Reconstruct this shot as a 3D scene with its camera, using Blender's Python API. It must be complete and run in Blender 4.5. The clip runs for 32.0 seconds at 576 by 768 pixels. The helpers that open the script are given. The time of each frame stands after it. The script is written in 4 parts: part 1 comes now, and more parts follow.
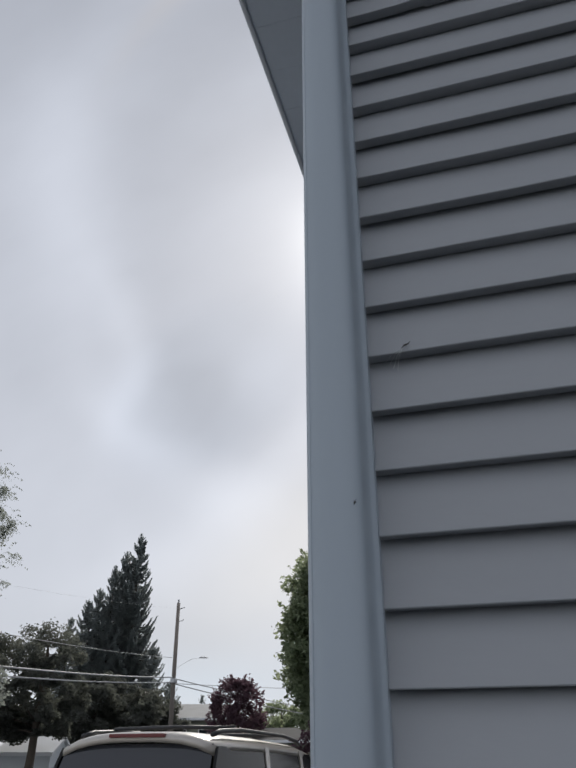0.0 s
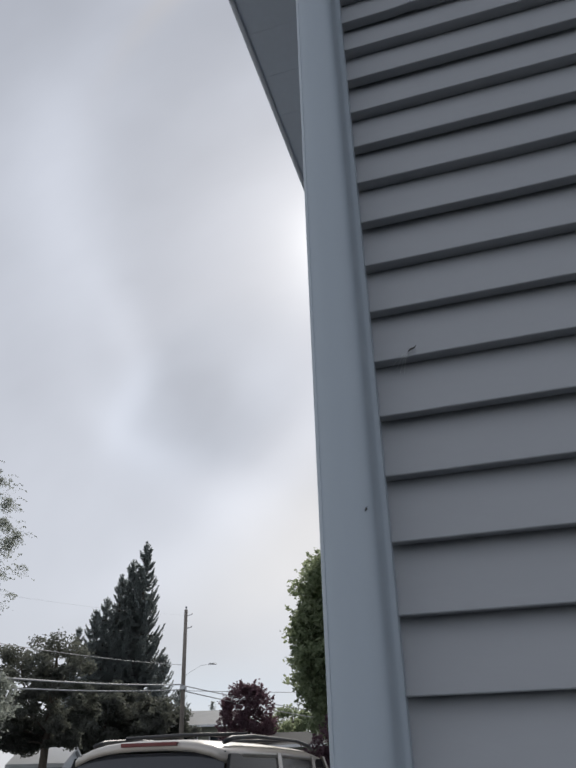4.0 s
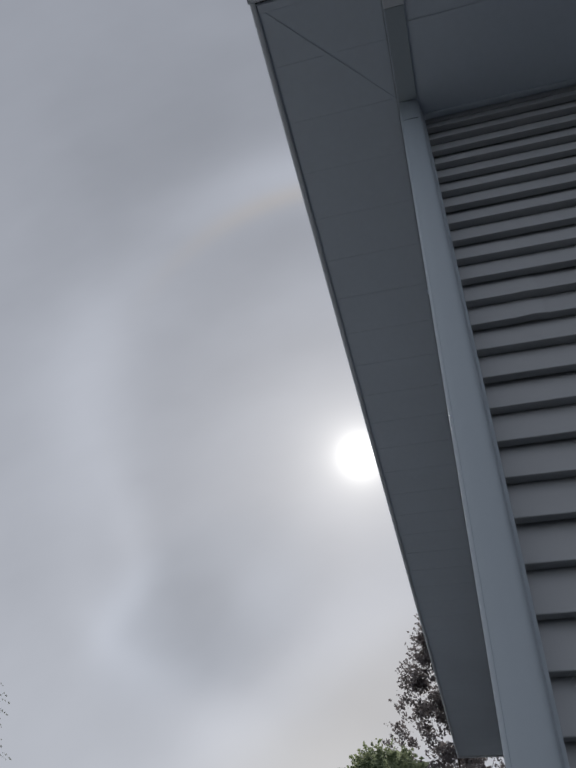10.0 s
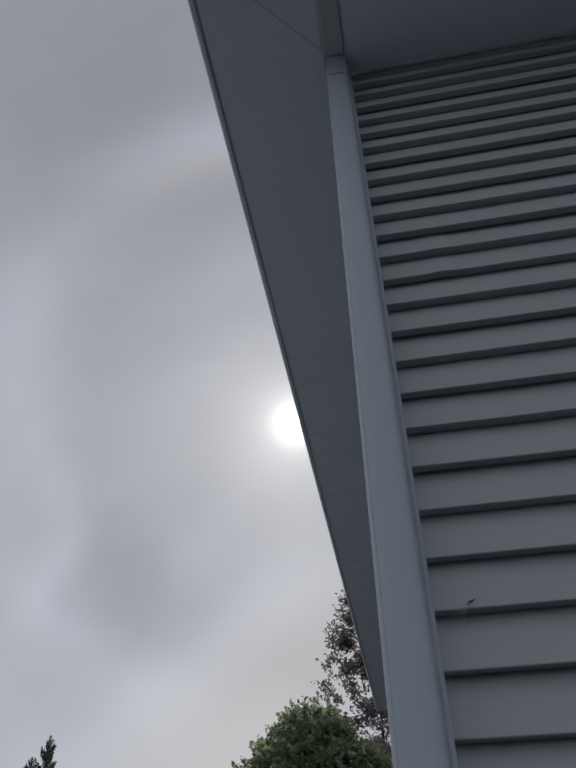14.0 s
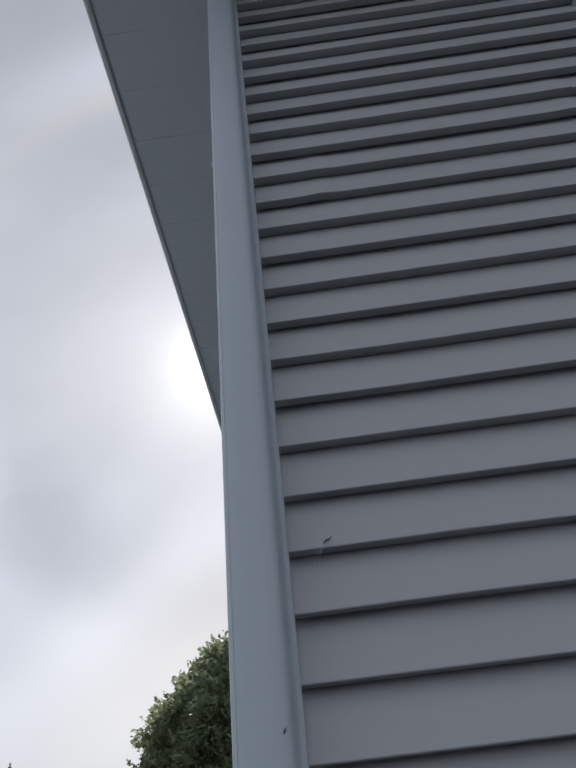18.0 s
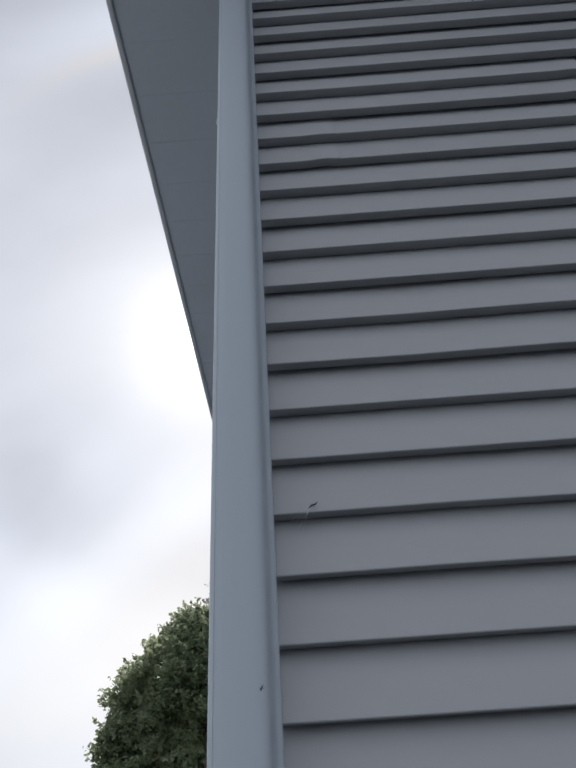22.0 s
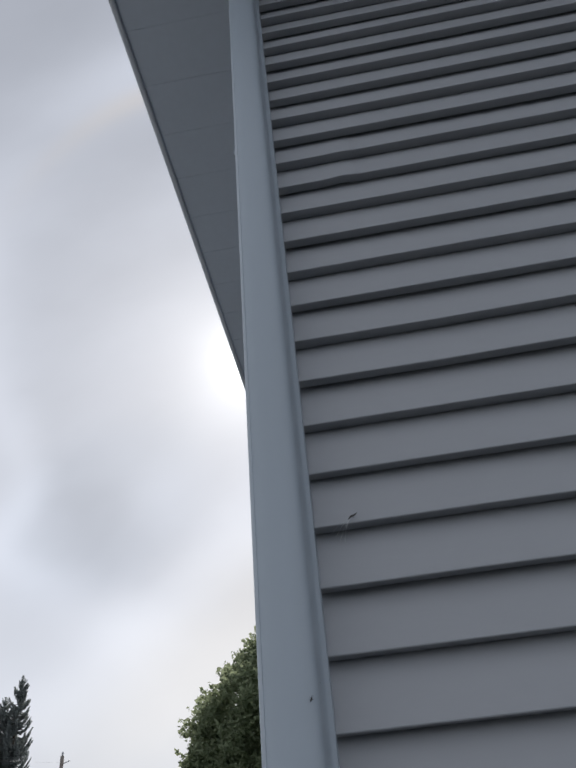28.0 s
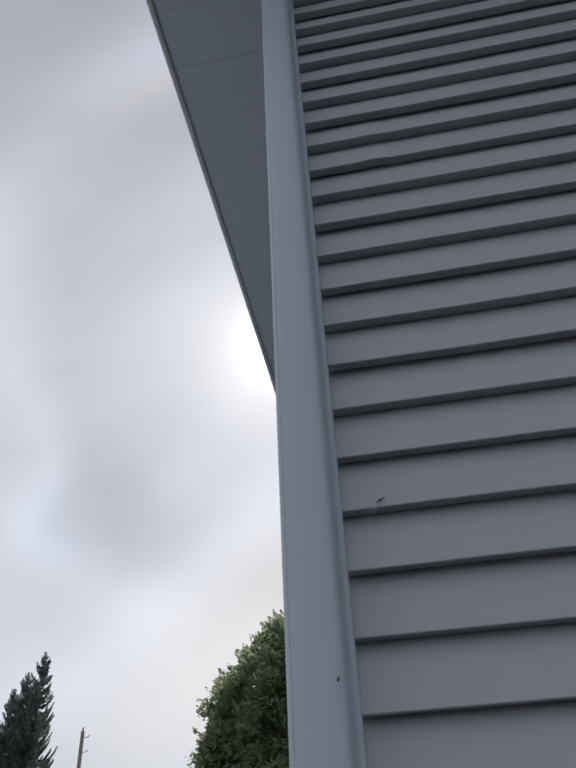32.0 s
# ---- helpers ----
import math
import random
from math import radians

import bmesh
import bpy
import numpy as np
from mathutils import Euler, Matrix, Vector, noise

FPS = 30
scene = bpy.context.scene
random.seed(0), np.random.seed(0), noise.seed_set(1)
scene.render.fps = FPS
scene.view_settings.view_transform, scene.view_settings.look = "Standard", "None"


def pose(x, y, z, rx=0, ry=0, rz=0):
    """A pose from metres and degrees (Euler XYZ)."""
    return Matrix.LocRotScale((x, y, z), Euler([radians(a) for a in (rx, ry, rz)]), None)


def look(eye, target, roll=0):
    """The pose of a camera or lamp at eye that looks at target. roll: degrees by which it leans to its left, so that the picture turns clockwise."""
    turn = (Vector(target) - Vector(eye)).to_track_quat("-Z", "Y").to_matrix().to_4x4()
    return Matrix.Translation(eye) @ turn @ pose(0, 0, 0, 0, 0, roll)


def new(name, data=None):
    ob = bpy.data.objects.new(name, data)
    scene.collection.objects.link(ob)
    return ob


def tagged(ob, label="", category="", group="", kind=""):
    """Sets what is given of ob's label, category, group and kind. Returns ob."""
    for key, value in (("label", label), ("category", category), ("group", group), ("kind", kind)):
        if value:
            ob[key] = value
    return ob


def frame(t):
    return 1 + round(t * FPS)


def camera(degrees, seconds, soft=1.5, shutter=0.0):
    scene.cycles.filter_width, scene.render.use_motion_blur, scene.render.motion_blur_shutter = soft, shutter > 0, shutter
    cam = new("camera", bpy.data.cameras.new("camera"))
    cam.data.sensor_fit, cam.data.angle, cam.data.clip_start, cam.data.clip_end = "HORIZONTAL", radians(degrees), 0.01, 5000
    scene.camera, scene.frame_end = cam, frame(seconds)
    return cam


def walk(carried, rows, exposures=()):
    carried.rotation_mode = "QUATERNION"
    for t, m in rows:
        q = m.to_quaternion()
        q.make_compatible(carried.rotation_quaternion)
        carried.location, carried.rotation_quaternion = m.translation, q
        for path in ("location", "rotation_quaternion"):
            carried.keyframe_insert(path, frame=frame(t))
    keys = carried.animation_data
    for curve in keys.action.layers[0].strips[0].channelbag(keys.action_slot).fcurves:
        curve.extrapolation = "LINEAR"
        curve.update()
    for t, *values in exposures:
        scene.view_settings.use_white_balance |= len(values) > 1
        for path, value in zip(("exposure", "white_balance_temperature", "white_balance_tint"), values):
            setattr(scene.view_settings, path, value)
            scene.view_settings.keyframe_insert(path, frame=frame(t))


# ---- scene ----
cam = camera(44.88, 32.0, 2.2)
# seconds, eye in metres, heading to the left of +y, pitch up, lean
PATH = [
    (0.0, 0.1699, -1.1089, 1.3684, 16.385, 29.257, 0.156),
    (0.5, 0.1744, -1.1041, 1.3693, 15.416, 28.677, -1.049),
    (1.0, 0.1775, -1.1098, 1.3687, 15.177, 28.660, -1.535),
    (1.5, 0.1777, -1.1105, 1.3681, 14.928, 28.954, -1.540),
    (2.0, 0.1707, -1.1151, 1.3669, 14.464, 29.786, -1.304),
    (2.5, 0.1704, -1.1146, 1.3667, 14.871, 30.075, -1.257),
    (3.0, 0.1608, -1.1127, 1.3664, 15.497, 29.648, -0.479),
    (3.5, 0.1615, -1.1127, 1.3716, 15.732, 29.487, -1.405),
    (5.5, 0.0918, -1.1394, 1.3836, 18.919, 30.441, 0.524),
    (6.0, -0.0206, -1.2154, 1.3870, 13.825, 33.433, 0.371),
    (6.5, -0.0668, -1.2525, 1.3927, 16.079, 38.546, 1.693),
    (7.0, -0.0810, -1.2891, 1.4115, 14.666, 38.722, 3.123),
    (7.5, -0.0754, -1.3195, 1.4174, 12.384, 41.060, 2.396),
    (8.0, -0.0740, -1.3564, 1.4202, 15.387, 46.016, 5.033),
    (8.5, -0.0645, -1.3512, 1.4297, 22.288, 46.731, 4.889),
    (9.0, -0.0798, -1.3616, 1.4380, 17.809, 45.270, 3.435),
    (10.0, -0.1046, -1.3401, 1.4521, 18.182, 46.709, 4.313),
    (11.0, -0.1042, -1.3228, 1.4476, 16.958, 45.906, 2.964),
    (12.0, -0.1047, -1.3016, 1.4536, 16.724, 45.538, 2.404),
    (13.0, -0.0948, -1.3054, 1.4402, 14.664, 44.498, 2.187),
    (14.0, -0.0433, -1.2834, 1.4343, 10.551, 44.205, -0.058),
    (14.5, 0.0160, -1.1896, 1.4568, 17.298, 44.861, 3.349),
    (16.5, 0.0366, -1.1695, 1.5097, 14.877, 44.939, 2.046),
    (17.0, 0.0452, -1.1752, 1.4959, 11.960, 41.670, -0.863),
    (17.5, 0.0805, -1.1489, 1.5003, 2.781, 39.454, -7.365),
    (18.0, 0.0756, -1.1556, 1.4957, 2.129, 39.053, -6.443),
    (18.5, 0.0658, -1.1417, 1.4771, 1.087, 38.090, -5.023),
    (19.0, 0.0773, -1.1410, 1.4714, -1.620, 38.690, -5.940),
    (19.5, 0.0890, -1.1409, 1.4778, -1.667, 38.843, -5.888),
    (20.0, 0.0890, -1.1126, 1.4780, -1.064, 37.787, -4.610),
    (20.5, 0.0819, -1.1113, 1.4824, -1.428, 37.455, -4.940),
    (21.0, 0.0685, -1.1140, 1.4785, 0.411, 36.119, -3.175),
    (21.5, 0.0689, -1.1144, 1.4802, 0.047, 35.608, -4.739),
    (22.0, 0.0571, -1.1353, 1.4878, 0.837, 36.846, -3.673),
    (22.5, 0.0477, -1.1518, 1.4824, 3.842, 38.828, -1.237),
    (23.0, 0.0393, -1.1739, 1.4714, 8.498, 38.318, 2.242),
    (23.5, 0.0771, -1.1547, 1.4752, 6.388, 42.408, -1.797),
    (24.0, 0.0780, -1.1457, 1.4733, 7.793, 39.942, -2.914),
    (24.5, 0.0821, -1.1430, 1.4744, 7.150, 38.760, -2.344),
    (25.0, 0.0707, -1.1550, 1.4706, 7.663, 37.668, -2.480),
    (25.5, 0.0641, -1.1461, 1.4698, 7.463, 36.988, -2.992),
    (27.5, 0.0872, -1.1484, 1.4656, 6.157, 38.863, -4.804),
    (28.0, 0.1000, -1.1461, 1.4645, 6.146, 38.801, -5.323),
    (28.5, 0.0946, -1.1538, 1.4637, 6.933, 38.380, -4.957),
    (29.0, 0.0947, -1.1502, 1.4637, 7.718, 37.776, -4.556),
    (29.5, 0.0926, -1.1480, 1.4633, 7.441, 37.727, -4.191),
    (30.0, 0.0946, -1.1427, 1.4635, 7.565, 37.731, -4.160),
    (30.5, 0.0898, -1.1383, 1.4607, 8.008, 36.955, -3.677),
    (31.0, 0.0921, -1.1460, 1.4621, 7.804, 37.634, -4.102),
    (31.5, 0.0871, -1.1478, 1.4604, 7.678, 38.020, -3.472),
    (32.0, 0.0842, -1.1469, 1.4600, 8.523, 37.770, -2.916),
]


def aimed(x, y, z, yaw, pitch, lean):
    a, b = radians(yaw), radians(pitch)
    way = Vector((-math.sin(a) * math.cos(b), math.cos(a) * math.cos(b), math.sin(b)))
    eye = Vector((x, y, z))
    return look(eye, eye + way, lean)


EXPOSURES = [(0.0, 0.0), (2.0, 0.06), (3.5, 0.03), (5.5, 0.0), (7.0, -0.05), (9.0, -0.22), (9.6, -0.42), (12.8, -0.42), (13.6, -0.5), (14.5, -0.55), (16.5, -0.3), (18.6, 0.20), (20.0, 0.30), (21.0, 0.36), (22.3, 0.28), (23.2, 0.12), (24.0, 0.12), (28.0, 0.1), (32.0, 0.05)]
walk(cam, [(t, aimed(*row)) for t, *row in PATH], EXPOSURES)

# ---- world, sun ----
SUN_AZ, SUN_EL = radians(-9.75), radians(41.0)
SUN = Vector((math.sin(SUN_AZ) * math.cos(SUN_EL), math.cos(SUN_AZ) * math.cos(SUN_EL), math.sin(SUN_EL)))


def heading(az, el):
    a, e = radians(az), radians(el)
    return Vector((math.sin(a) * math.cos(e), math.cos(a) * math.cos(e), math.sin(e)))


def build_world():
    world = bpy.data.worlds.new("hazy_sky")
    world.use_nodes = True
    scene.world = world
    nt = world.node_tree
    nt.nodes.clear()
    L = nt.links.new

    def node(kind, **values):
        n = nt.nodes.new(kind)
        for k, v in values.items():
            if k == "op":
                n.operation = v
            else:
                n.inputs[int(k[1:])].default_value = v
        return n

    def calc(op, a, b=0.0, clamp=False):
        n = nt.nodes.new("ShaderNodeMath")
        n.operation, n.use_clamp = op, clamp
        for i, s in enumerate((a, b)):
            if isinstance(s, (int, float)):
                n.inputs[i].default_value = s
            else:
                L(s, n.inputs[i])
        return n.outputs[0]

    coord = nt.nodes.new("ShaderNodeTexCoord").outputs["Generated"]
    norm = nt.nodes.new("ShaderNodeVectorMath")
    norm.operation = "NORMALIZE"
    L(coord, norm.inputs[0])
    way = norm.outputs[0]

    def towards(v):
        n = nt.nodes.new("ShaderNodeVectorMath")
        n.operation = "DOT_PRODUCT"
        L(way, n.inputs[0])
        n.inputs[1].default_value = v
        return n.outputs["Value"]

    def angle_to(v):
        return calc("MULTIPLY", calc("ARCCOSINE", calc("MINIMUM", towards(v), 0.999999)), 57.2958)

    def bell(x, middle, width):
        d = calc("DIVIDE", calc("SUBTRACT", x, middle), width)
        return calc("EXPONENT", calc("MULTIPLY", calc("MULTIPLY", d, d), -1.0))

    def mixed(fac, a, b):
        n = nt.nodes.new("ShaderNodeMix")
        n.data_type = "RGBA"
        for i, s in ((0, fac), (6, a), (7, b)):
            if isinstance(s, (int, float, tuple)):
                n.inputs[i].default_value = s
            else:
                L(s, n.inputs[i])
        return n.outputs[2]

    up = nt.nodes.new("ShaderNodeSeparateXYZ")
    L(way, up.inputs[0])
    height = calc("MAXIMUM", up.outputs[2], 0.0)
    theta = angle_to(SUN)
    # thin high cloud: soft large drifts and finer streaks
    soft = nt.nodes.new("ShaderNodeTexNoise")
    L(way, soft.inputs["Vector"])
    soft.inputs["Scale"].default_value, soft.inputs["Detail"].default_value, soft.inputs["Roughness"].default_value = 3.2, 5.0, 0.45
    fine = nt.nodes.new("ShaderNodeTexNoise")
    stretch = nt.nodes.new("ShaderNodeMapping")
    stretch.inputs["Rotation"].default_value = (0.3, 0.5, 0.6)
    stretch.inputs["Scale"].default_value = (1.0, 3.0, 1.6)
    L(way, stretch.inputs["Vector"])
    L(stretch.outputs[0], fine.inputs["Vector"])
    fine.inputs["Scale"].default_value, fine.inputs["Detail"].default_value = 3.0, 4.0
    cloud = calc("ADD", calc("MULTIPLY", calc("SUBTRACT", soft.outputs["Fac"], 0.5), 0.14),
                 calc("MULTIPLY", calc("SUBTRACT", fine.outputs["Fac"], 0.5), 0.12))
    curl = nt.nodes.new("ShaderNodeTexNoise")
    L(way, curl.inputs["Vector"])
    curl.inputs["Scale"].default_value, curl.inputs["Detail"].default_value = 6.0, 3.0
    bent = nt.nodes.new("ShaderNodeVectorMath")
    bent.operation = "MULTIPLY_ADD"
    L(curl.outputs["Color"], bent.inputs[0])
    bent.inputs[1].default_value = (0.05, 0.05, 0.05)
    L(way, bent.inputs[2])
    shifted = nt.nodes.new("ShaderNodeVectorMath")
    shifted.operation = "ADD"
    L(bent.outputs[0], shifted.inputs[0])
    shifted.inputs[1].default_value = (-0.025, -0.025, -0.025)

    def towards_bent(v):
        n = nt.nodes.new("ShaderNodeVectorMath")
        n.operation = "DOT_PRODUCT"
        L(shifted.outputs[0], n.inputs[0])
        n.inputs[1].default_value = v
        return n.outputs["Value"]

    # the larger grey and bright drifts of the haze: place, lean of the long axis, length and width in degrees, amount

    def drift(az, el, lean, length, width, amount, edged=False):
        """A soft oval patch; edged: flat inside, with a closer edge."""
        middle = heading(az, el)
        side = Vector((0, 0, 1)).cross(middle).normalized()
        rise_way = middle.cross(side)
        along = -side * math.cos(radians(lean)) + rise_way * math.sin(radians(lean))
        across = middle.cross(along)
        a = calc("MULTIPLY", towards_bent(along), 57.2958 / length)
        b = calc("MULTIPLY", towards_bent(across), 57.2958 / width)
        a, b = calc("MULTIPLY", a, a), calc("MULTIPLY", b, b)
        front = calc("GREATER_THAN", towards(middle), 0.0)
        reach = calc("ADD", a, b)
        if edged:
            reach = calc("POWER", reach, 3.0)
        return calc("MULTIPLY", calc("MULTIPLY", calc("EXPONENT", calc("MULTIPLY", reach, -1.0)), front), amount)

    for row in ((-21.9, 29.6, 40, 9.8, 6.0, -0.06, True), (-26.0, 27.4, 40, 4.6, 2.8, -0.022, True), (-32.3, 33.0, -61, 5.8, 1.6, 0.066), (-31.4, 27.8, 67, 3.4, 1.5, 0.06), (-30.3, 24.0, -30, 4.8, 1.6, 0.05),
                (-38.5, 42.5, -64, 11.0, 3.2, 0.055), (-16.5, 22.8, 38, 14.0, 2.8, 0.10), (-11.0, 20.0, 32, 12.0, 6.0, 0.05), (-13.0, 17.0, 25, 12.0, 6.0, 0.05),
                (-39.5, 27.5, 20, 5.5, 3.5, -0.035), (-27.0, 44.0, 70, 11.0, 3.6, -0.035), (-22.0, 15.0, 10, 9.0, 3.0, 0.03), (-30.0, 9.0, 0, 14.0, 2.4, -0.05),
                (-50.0, 60.0, 40, 16.0, 10.0, -0.05), (-25.0, 74.0, 20, 18.0, 10.0, -0.07), (-17.0, 33.0, 60, 6.0, 2.5, 0.04)):
        cloud = calc("ADD", cloud, drift(*row))
    # the ring round the sun
    ring = calc("MULTIPLY", bell(theta, 23.4, 2.6), calc("ADD", 0.022, calc("MULTIPLY", bell(angle_to(heading(-21, 62)), 0.0, 9.0), 0.11)))
    inner = calc("MULTIPLY", calc("MULTIPLY", bell(theta, 21.7, 0.8), 0.06), bell(angle_to(heading(-22, 62)), 0.0, 9.0))
    veil = calc("MULTIPLY", bell(theta, 18.0, 3.5), -0.05)
    glow = 0.0
    for size, amount in ((0.6, 6.0), (2.3, 0.75), (5.0, 0.18), (16.0, 0.10)):
        glow = calc("ADD", glow, calc("MULTIPLY", calc("EXPONENT", calc("DIVIDE", theta, -size)), amount))
    level = calc("ADD", calc("ADD", 0.57, cloud), calc("ADD", ring, veil))
    level = calc("ADD", level, calc("MULTIPLY", calc("SUBTRACT", 0.35, height), 0.16))
    # unseen sky behind the camera is raised to fill light on the wall
    away = calc("MULTIPLY", calc("SUBTRACT", 0.25, up.outputs[1]), 1.1, True)
    behind_gain = calc("ADD", 1.0, calc("MULTIPLY", away, calc("SUBTRACT", 0.40, calc("MULTIPLY", height, 0.2))))
    level = calc("MULTIPLY", calc("MAXIMUM", level, 0.1), behind_gain)
    tint = mixed(calc("MULTIPLY", height, 1.0, True), (0.963, 0.992, 1.073, 1), (0.91, 0.965, 1.10, 1))
    tint = mixed(calc("ADD", drift(-11, 20.0, 35, 14.0, 5.0, 0.75), drift(-8, 12, 0, 14, 5, 0.4), True), tint, (1.03, 1.005, 0.985, 1))
    tint = mixed(drift(-24.0, 29.0, 38, 9.5, 6.0, 0.7, True), tint, (0.900, 0.963, 1.095, 1))
    tint = mixed(drift(-23, 5.5, 0, 9.0, 2.2, 0.8), tint, (0.90, 0.985, 1.10, 1))
    tint = mixed(calc("MULTIPLY", inner, 8.0, True), tint, (1.08, 1.0, 0.93, 1))
    haze = nt.nodes.new("ShaderNodeVectorMath")
    haze.operation = "SCALE"
    L(tint, haze.inputs[0])
    L(level, haze.inputs["Scale"])
    warm = nt.nodes.new("ShaderNodeVectorMath")
    warm.operation = "SCALE"
    warm.inputs[0].default_value = (1.0, 0.98, 0.93)
    L(glow, warm.inputs["Scale"])
    both = nt.nodes.new("ShaderNodeVectorMath")
    both.operation = "ADD"
    L(haze.outputs[0], both.inputs[0])
    L(warm.outputs[0], both.inputs[1])
    clear = nt.nodes.new("ShaderNodeTexSky")
    clear.sky_type, clear.sun_disc = "NISHITA", False
    clear.sun_elevation, clear.sun_rotation = SUN_EL, SUN_AZ
    back = nt.nodes.new("ShaderNodeBackground")
    back.inputs["Strength"].default_value = 0.008
    L(clear.outputs[0], back.inputs["Color"])
    cover = nt.nodes.new("ShaderNodeBackground")
    L(both.outputs[0], cover.inputs["Color"])
    add = nt.nodes.new("ShaderNodeAddShader")
    L(back.outputs[0], add.inputs[0])
    L(cover.outputs[0], add.inputs[1])
    L(add.outputs[0], nt.nodes.new("ShaderNodeOutputWorld").inputs["Surface"])


build_world()
sun_data = bpy.data.lights.new("sun", "SUN")
sun_data.energy, sun_data.angle, sun_data.color = 2.8, radians(10), (1.0, 0.95, 0.87)
sun = new("sun", sun_data)
sun.matrix_world = look(SUN * 60, Vector((0, 0, 0)))


# ---- materials ----
def material(name, colour, rough=0.6, metal=0.0, vary=0.08, scale=8.0, grain=120.0, bump=0.0, bump_scale=60.0, random_piece=0.0, island=0.0, spec=0.5, stretch=(1, 1, 1), coat=0.0):
    """A surface with a soft and a fine variation of its colour, and a fine relief."""
    m = bpy.data.materials.new(name)
    m.use_nodes = True
    nt = m.node_tree
    b = nt.nodes["Principled BSDF"]
    b.inputs["Roughness"].default_value, b.inputs["Metallic"].default_value = rough, metal
    b.inputs["Specular IOR Level"].default_value = spec
    b.inputs["Coat Weight"].default_value = coat
    where = nt.nodes.new("ShaderNodeTexCoord").outputs["Object"]
    mapping = nt.nodes.new("ShaderNodeMapping")
    mapping.inputs["Scale"].default_value = stretch
    nt.links.new(where, mapping.inputs["Vector"])
    total = None

    def more(value, amount):
        nonlocal total
        n = nt.nodes.new("ShaderNodeMath")
        n.operation = "MULTIPLY_ADD"
        nt.links.new(value, n.inputs[0])
        n.inputs[1].default_value = amount
        if total is None:
            n.inputs[2].default_value = 1.0 - amount / 2
        else:
            half = nt.nodes.new("ShaderNodeMath")
            half.operation = "SUBTRACT"
            nt.links.new(total, half.inputs[0])
            half.inputs[1].default_value = amount / 2
            nt.links.new(half.outputs[0], n.inputs[2])
        total = n.outputs[0]

    for s, amount in ((scale, vary * 1.6), (grain, vary)):
        t = nt.nodes.new("ShaderNodeTexNoise")
        t.inputs["Scale"].default_value, t.inputs["Detail"].default_value = s, 4.0
        nt.links.new(mapping.outputs[0], t.inputs["Vector"])
        more(t.outputs["Fac"], amount)
    if random_piece:
        more(nt.nodes.new("ShaderNodeObjectInfo").outputs["Random"], random_piece)
    if island:
        more(nt.nodes.new("ShaderNodeNewGeometry").outputs["Random Per Island"], island)
    tone = nt.nodes.new("ShaderNodeVectorMath")
    tone.operation = "SCALE"
    tone.inputs[0].default_value = colour
    nt.links.new(total, tone.inputs["Scale"])
    nt.links.new(tone.outputs[0], b.inputs["Base Color"])
    if bump:
        t = nt.nodes.new("ShaderNodeTexNoise")
        t.inputs["Scale"].default_value, t.inputs["Detail"].default_value = bump_scale, 3.0
        nt.links.new(mapping.outputs[0], t.inputs["Vector"])
        n = nt.nodes.new("ShaderNodeBump")
        n.inputs["Strength"].default_value, n.inputs["Distance"].default_value = bump, 0.004
        nt.links.new(t.outputs["Fac"], n.inputs["Height"])
        nt.links.new(n.outputs[0], b.inputs["Normal"])
    return m


def leafage(name, colour, light, vary=0.5):
    """Leaves: dull above, letting light through."""
    m = material(name, colour, rough=0.55, vary=0.1, scale=0.6, grain=9.0, island=vary, spec=0.12)
    nt = m.node_tree
    b, out = nt.nodes["Principled BSDF"], nt.nodes["Material Output"]
    t = nt.nodes.new("ShaderNodeBsdfTranslucent")
    t.inputs["Color"].default_value = (*light, 1)
    mix = nt.nodes.new("ShaderNodeMixShader")
    mix.inputs[0].default_value = 0.5
    nt.links.new(b.outputs[0], mix.inputs[1])
    nt.links.new(t.outputs[0], mix.inputs[2])
    nt.links.new(mix.outputs[0], out.inputs["Surface"])
    return m


def glass(name, colour, rough=0.04, spec=0.6):
    m = bpy.data.materials.new(name)
    m.use_nodes = True
    b = m.node_tree.nodes["Principled BSDF"]
    b.inputs["Base Color"].default_value = (*colour, 1)
    b.inputs["Roughness"].default_value = rough
    b.inputs["Specular IOR Level"].default_value = spec
    return m


SIDING = material("grey_siding", (0.29, 0.304, 0.322), rough=0.5, vary=0.05, scale=2.5, grain=45.0, bump=0.12, bump_scale=35.0, random_piece=0.03, stretch=(0.35, 1, 1))
POST = material("corner_post_metal", (0.325, 0.376, 0.422), rough=0.42, vary=0.03, scale=3.0, grain=70.0, bump=0.06, bump_scale=20.0, stretch=(1, 1, 0.25))
SOFFIT = material("soffit_metal", (0.50, 0.565, 0.65), rough=0.45, vary=0.08, scale=1.6, grain=30.0, bump=0.08, bump_scale=8.0)
FASCIA = material("fascia_metal", (0.55, 0.59, 0.64), rough=0.4, vary=0.04, scale=3.0, grain=60.0, bump=0.05)
TRIM = material("window_trim_grey", (0.34, 0.36, 0.39), rough=0.45, vary=0.04)
VINYL = material("white_vinyl", (0.74, 0.75, 0.76), rough=0.4, vary=0.03)
SHEATH = material("dark_sheathing", (0.09, 0.09, 0.1), rough=0.9, vary=0.2)
SHINGLE = material("roof_shingles", (0.13, 0.125, 0.12), rough=0.95, vary=0.35, scale=3.0, grain=40.0, bump=0.8, bump_scale=25.0)
PANE = glass("window_glass", (0.02, 0.025, 0.03))
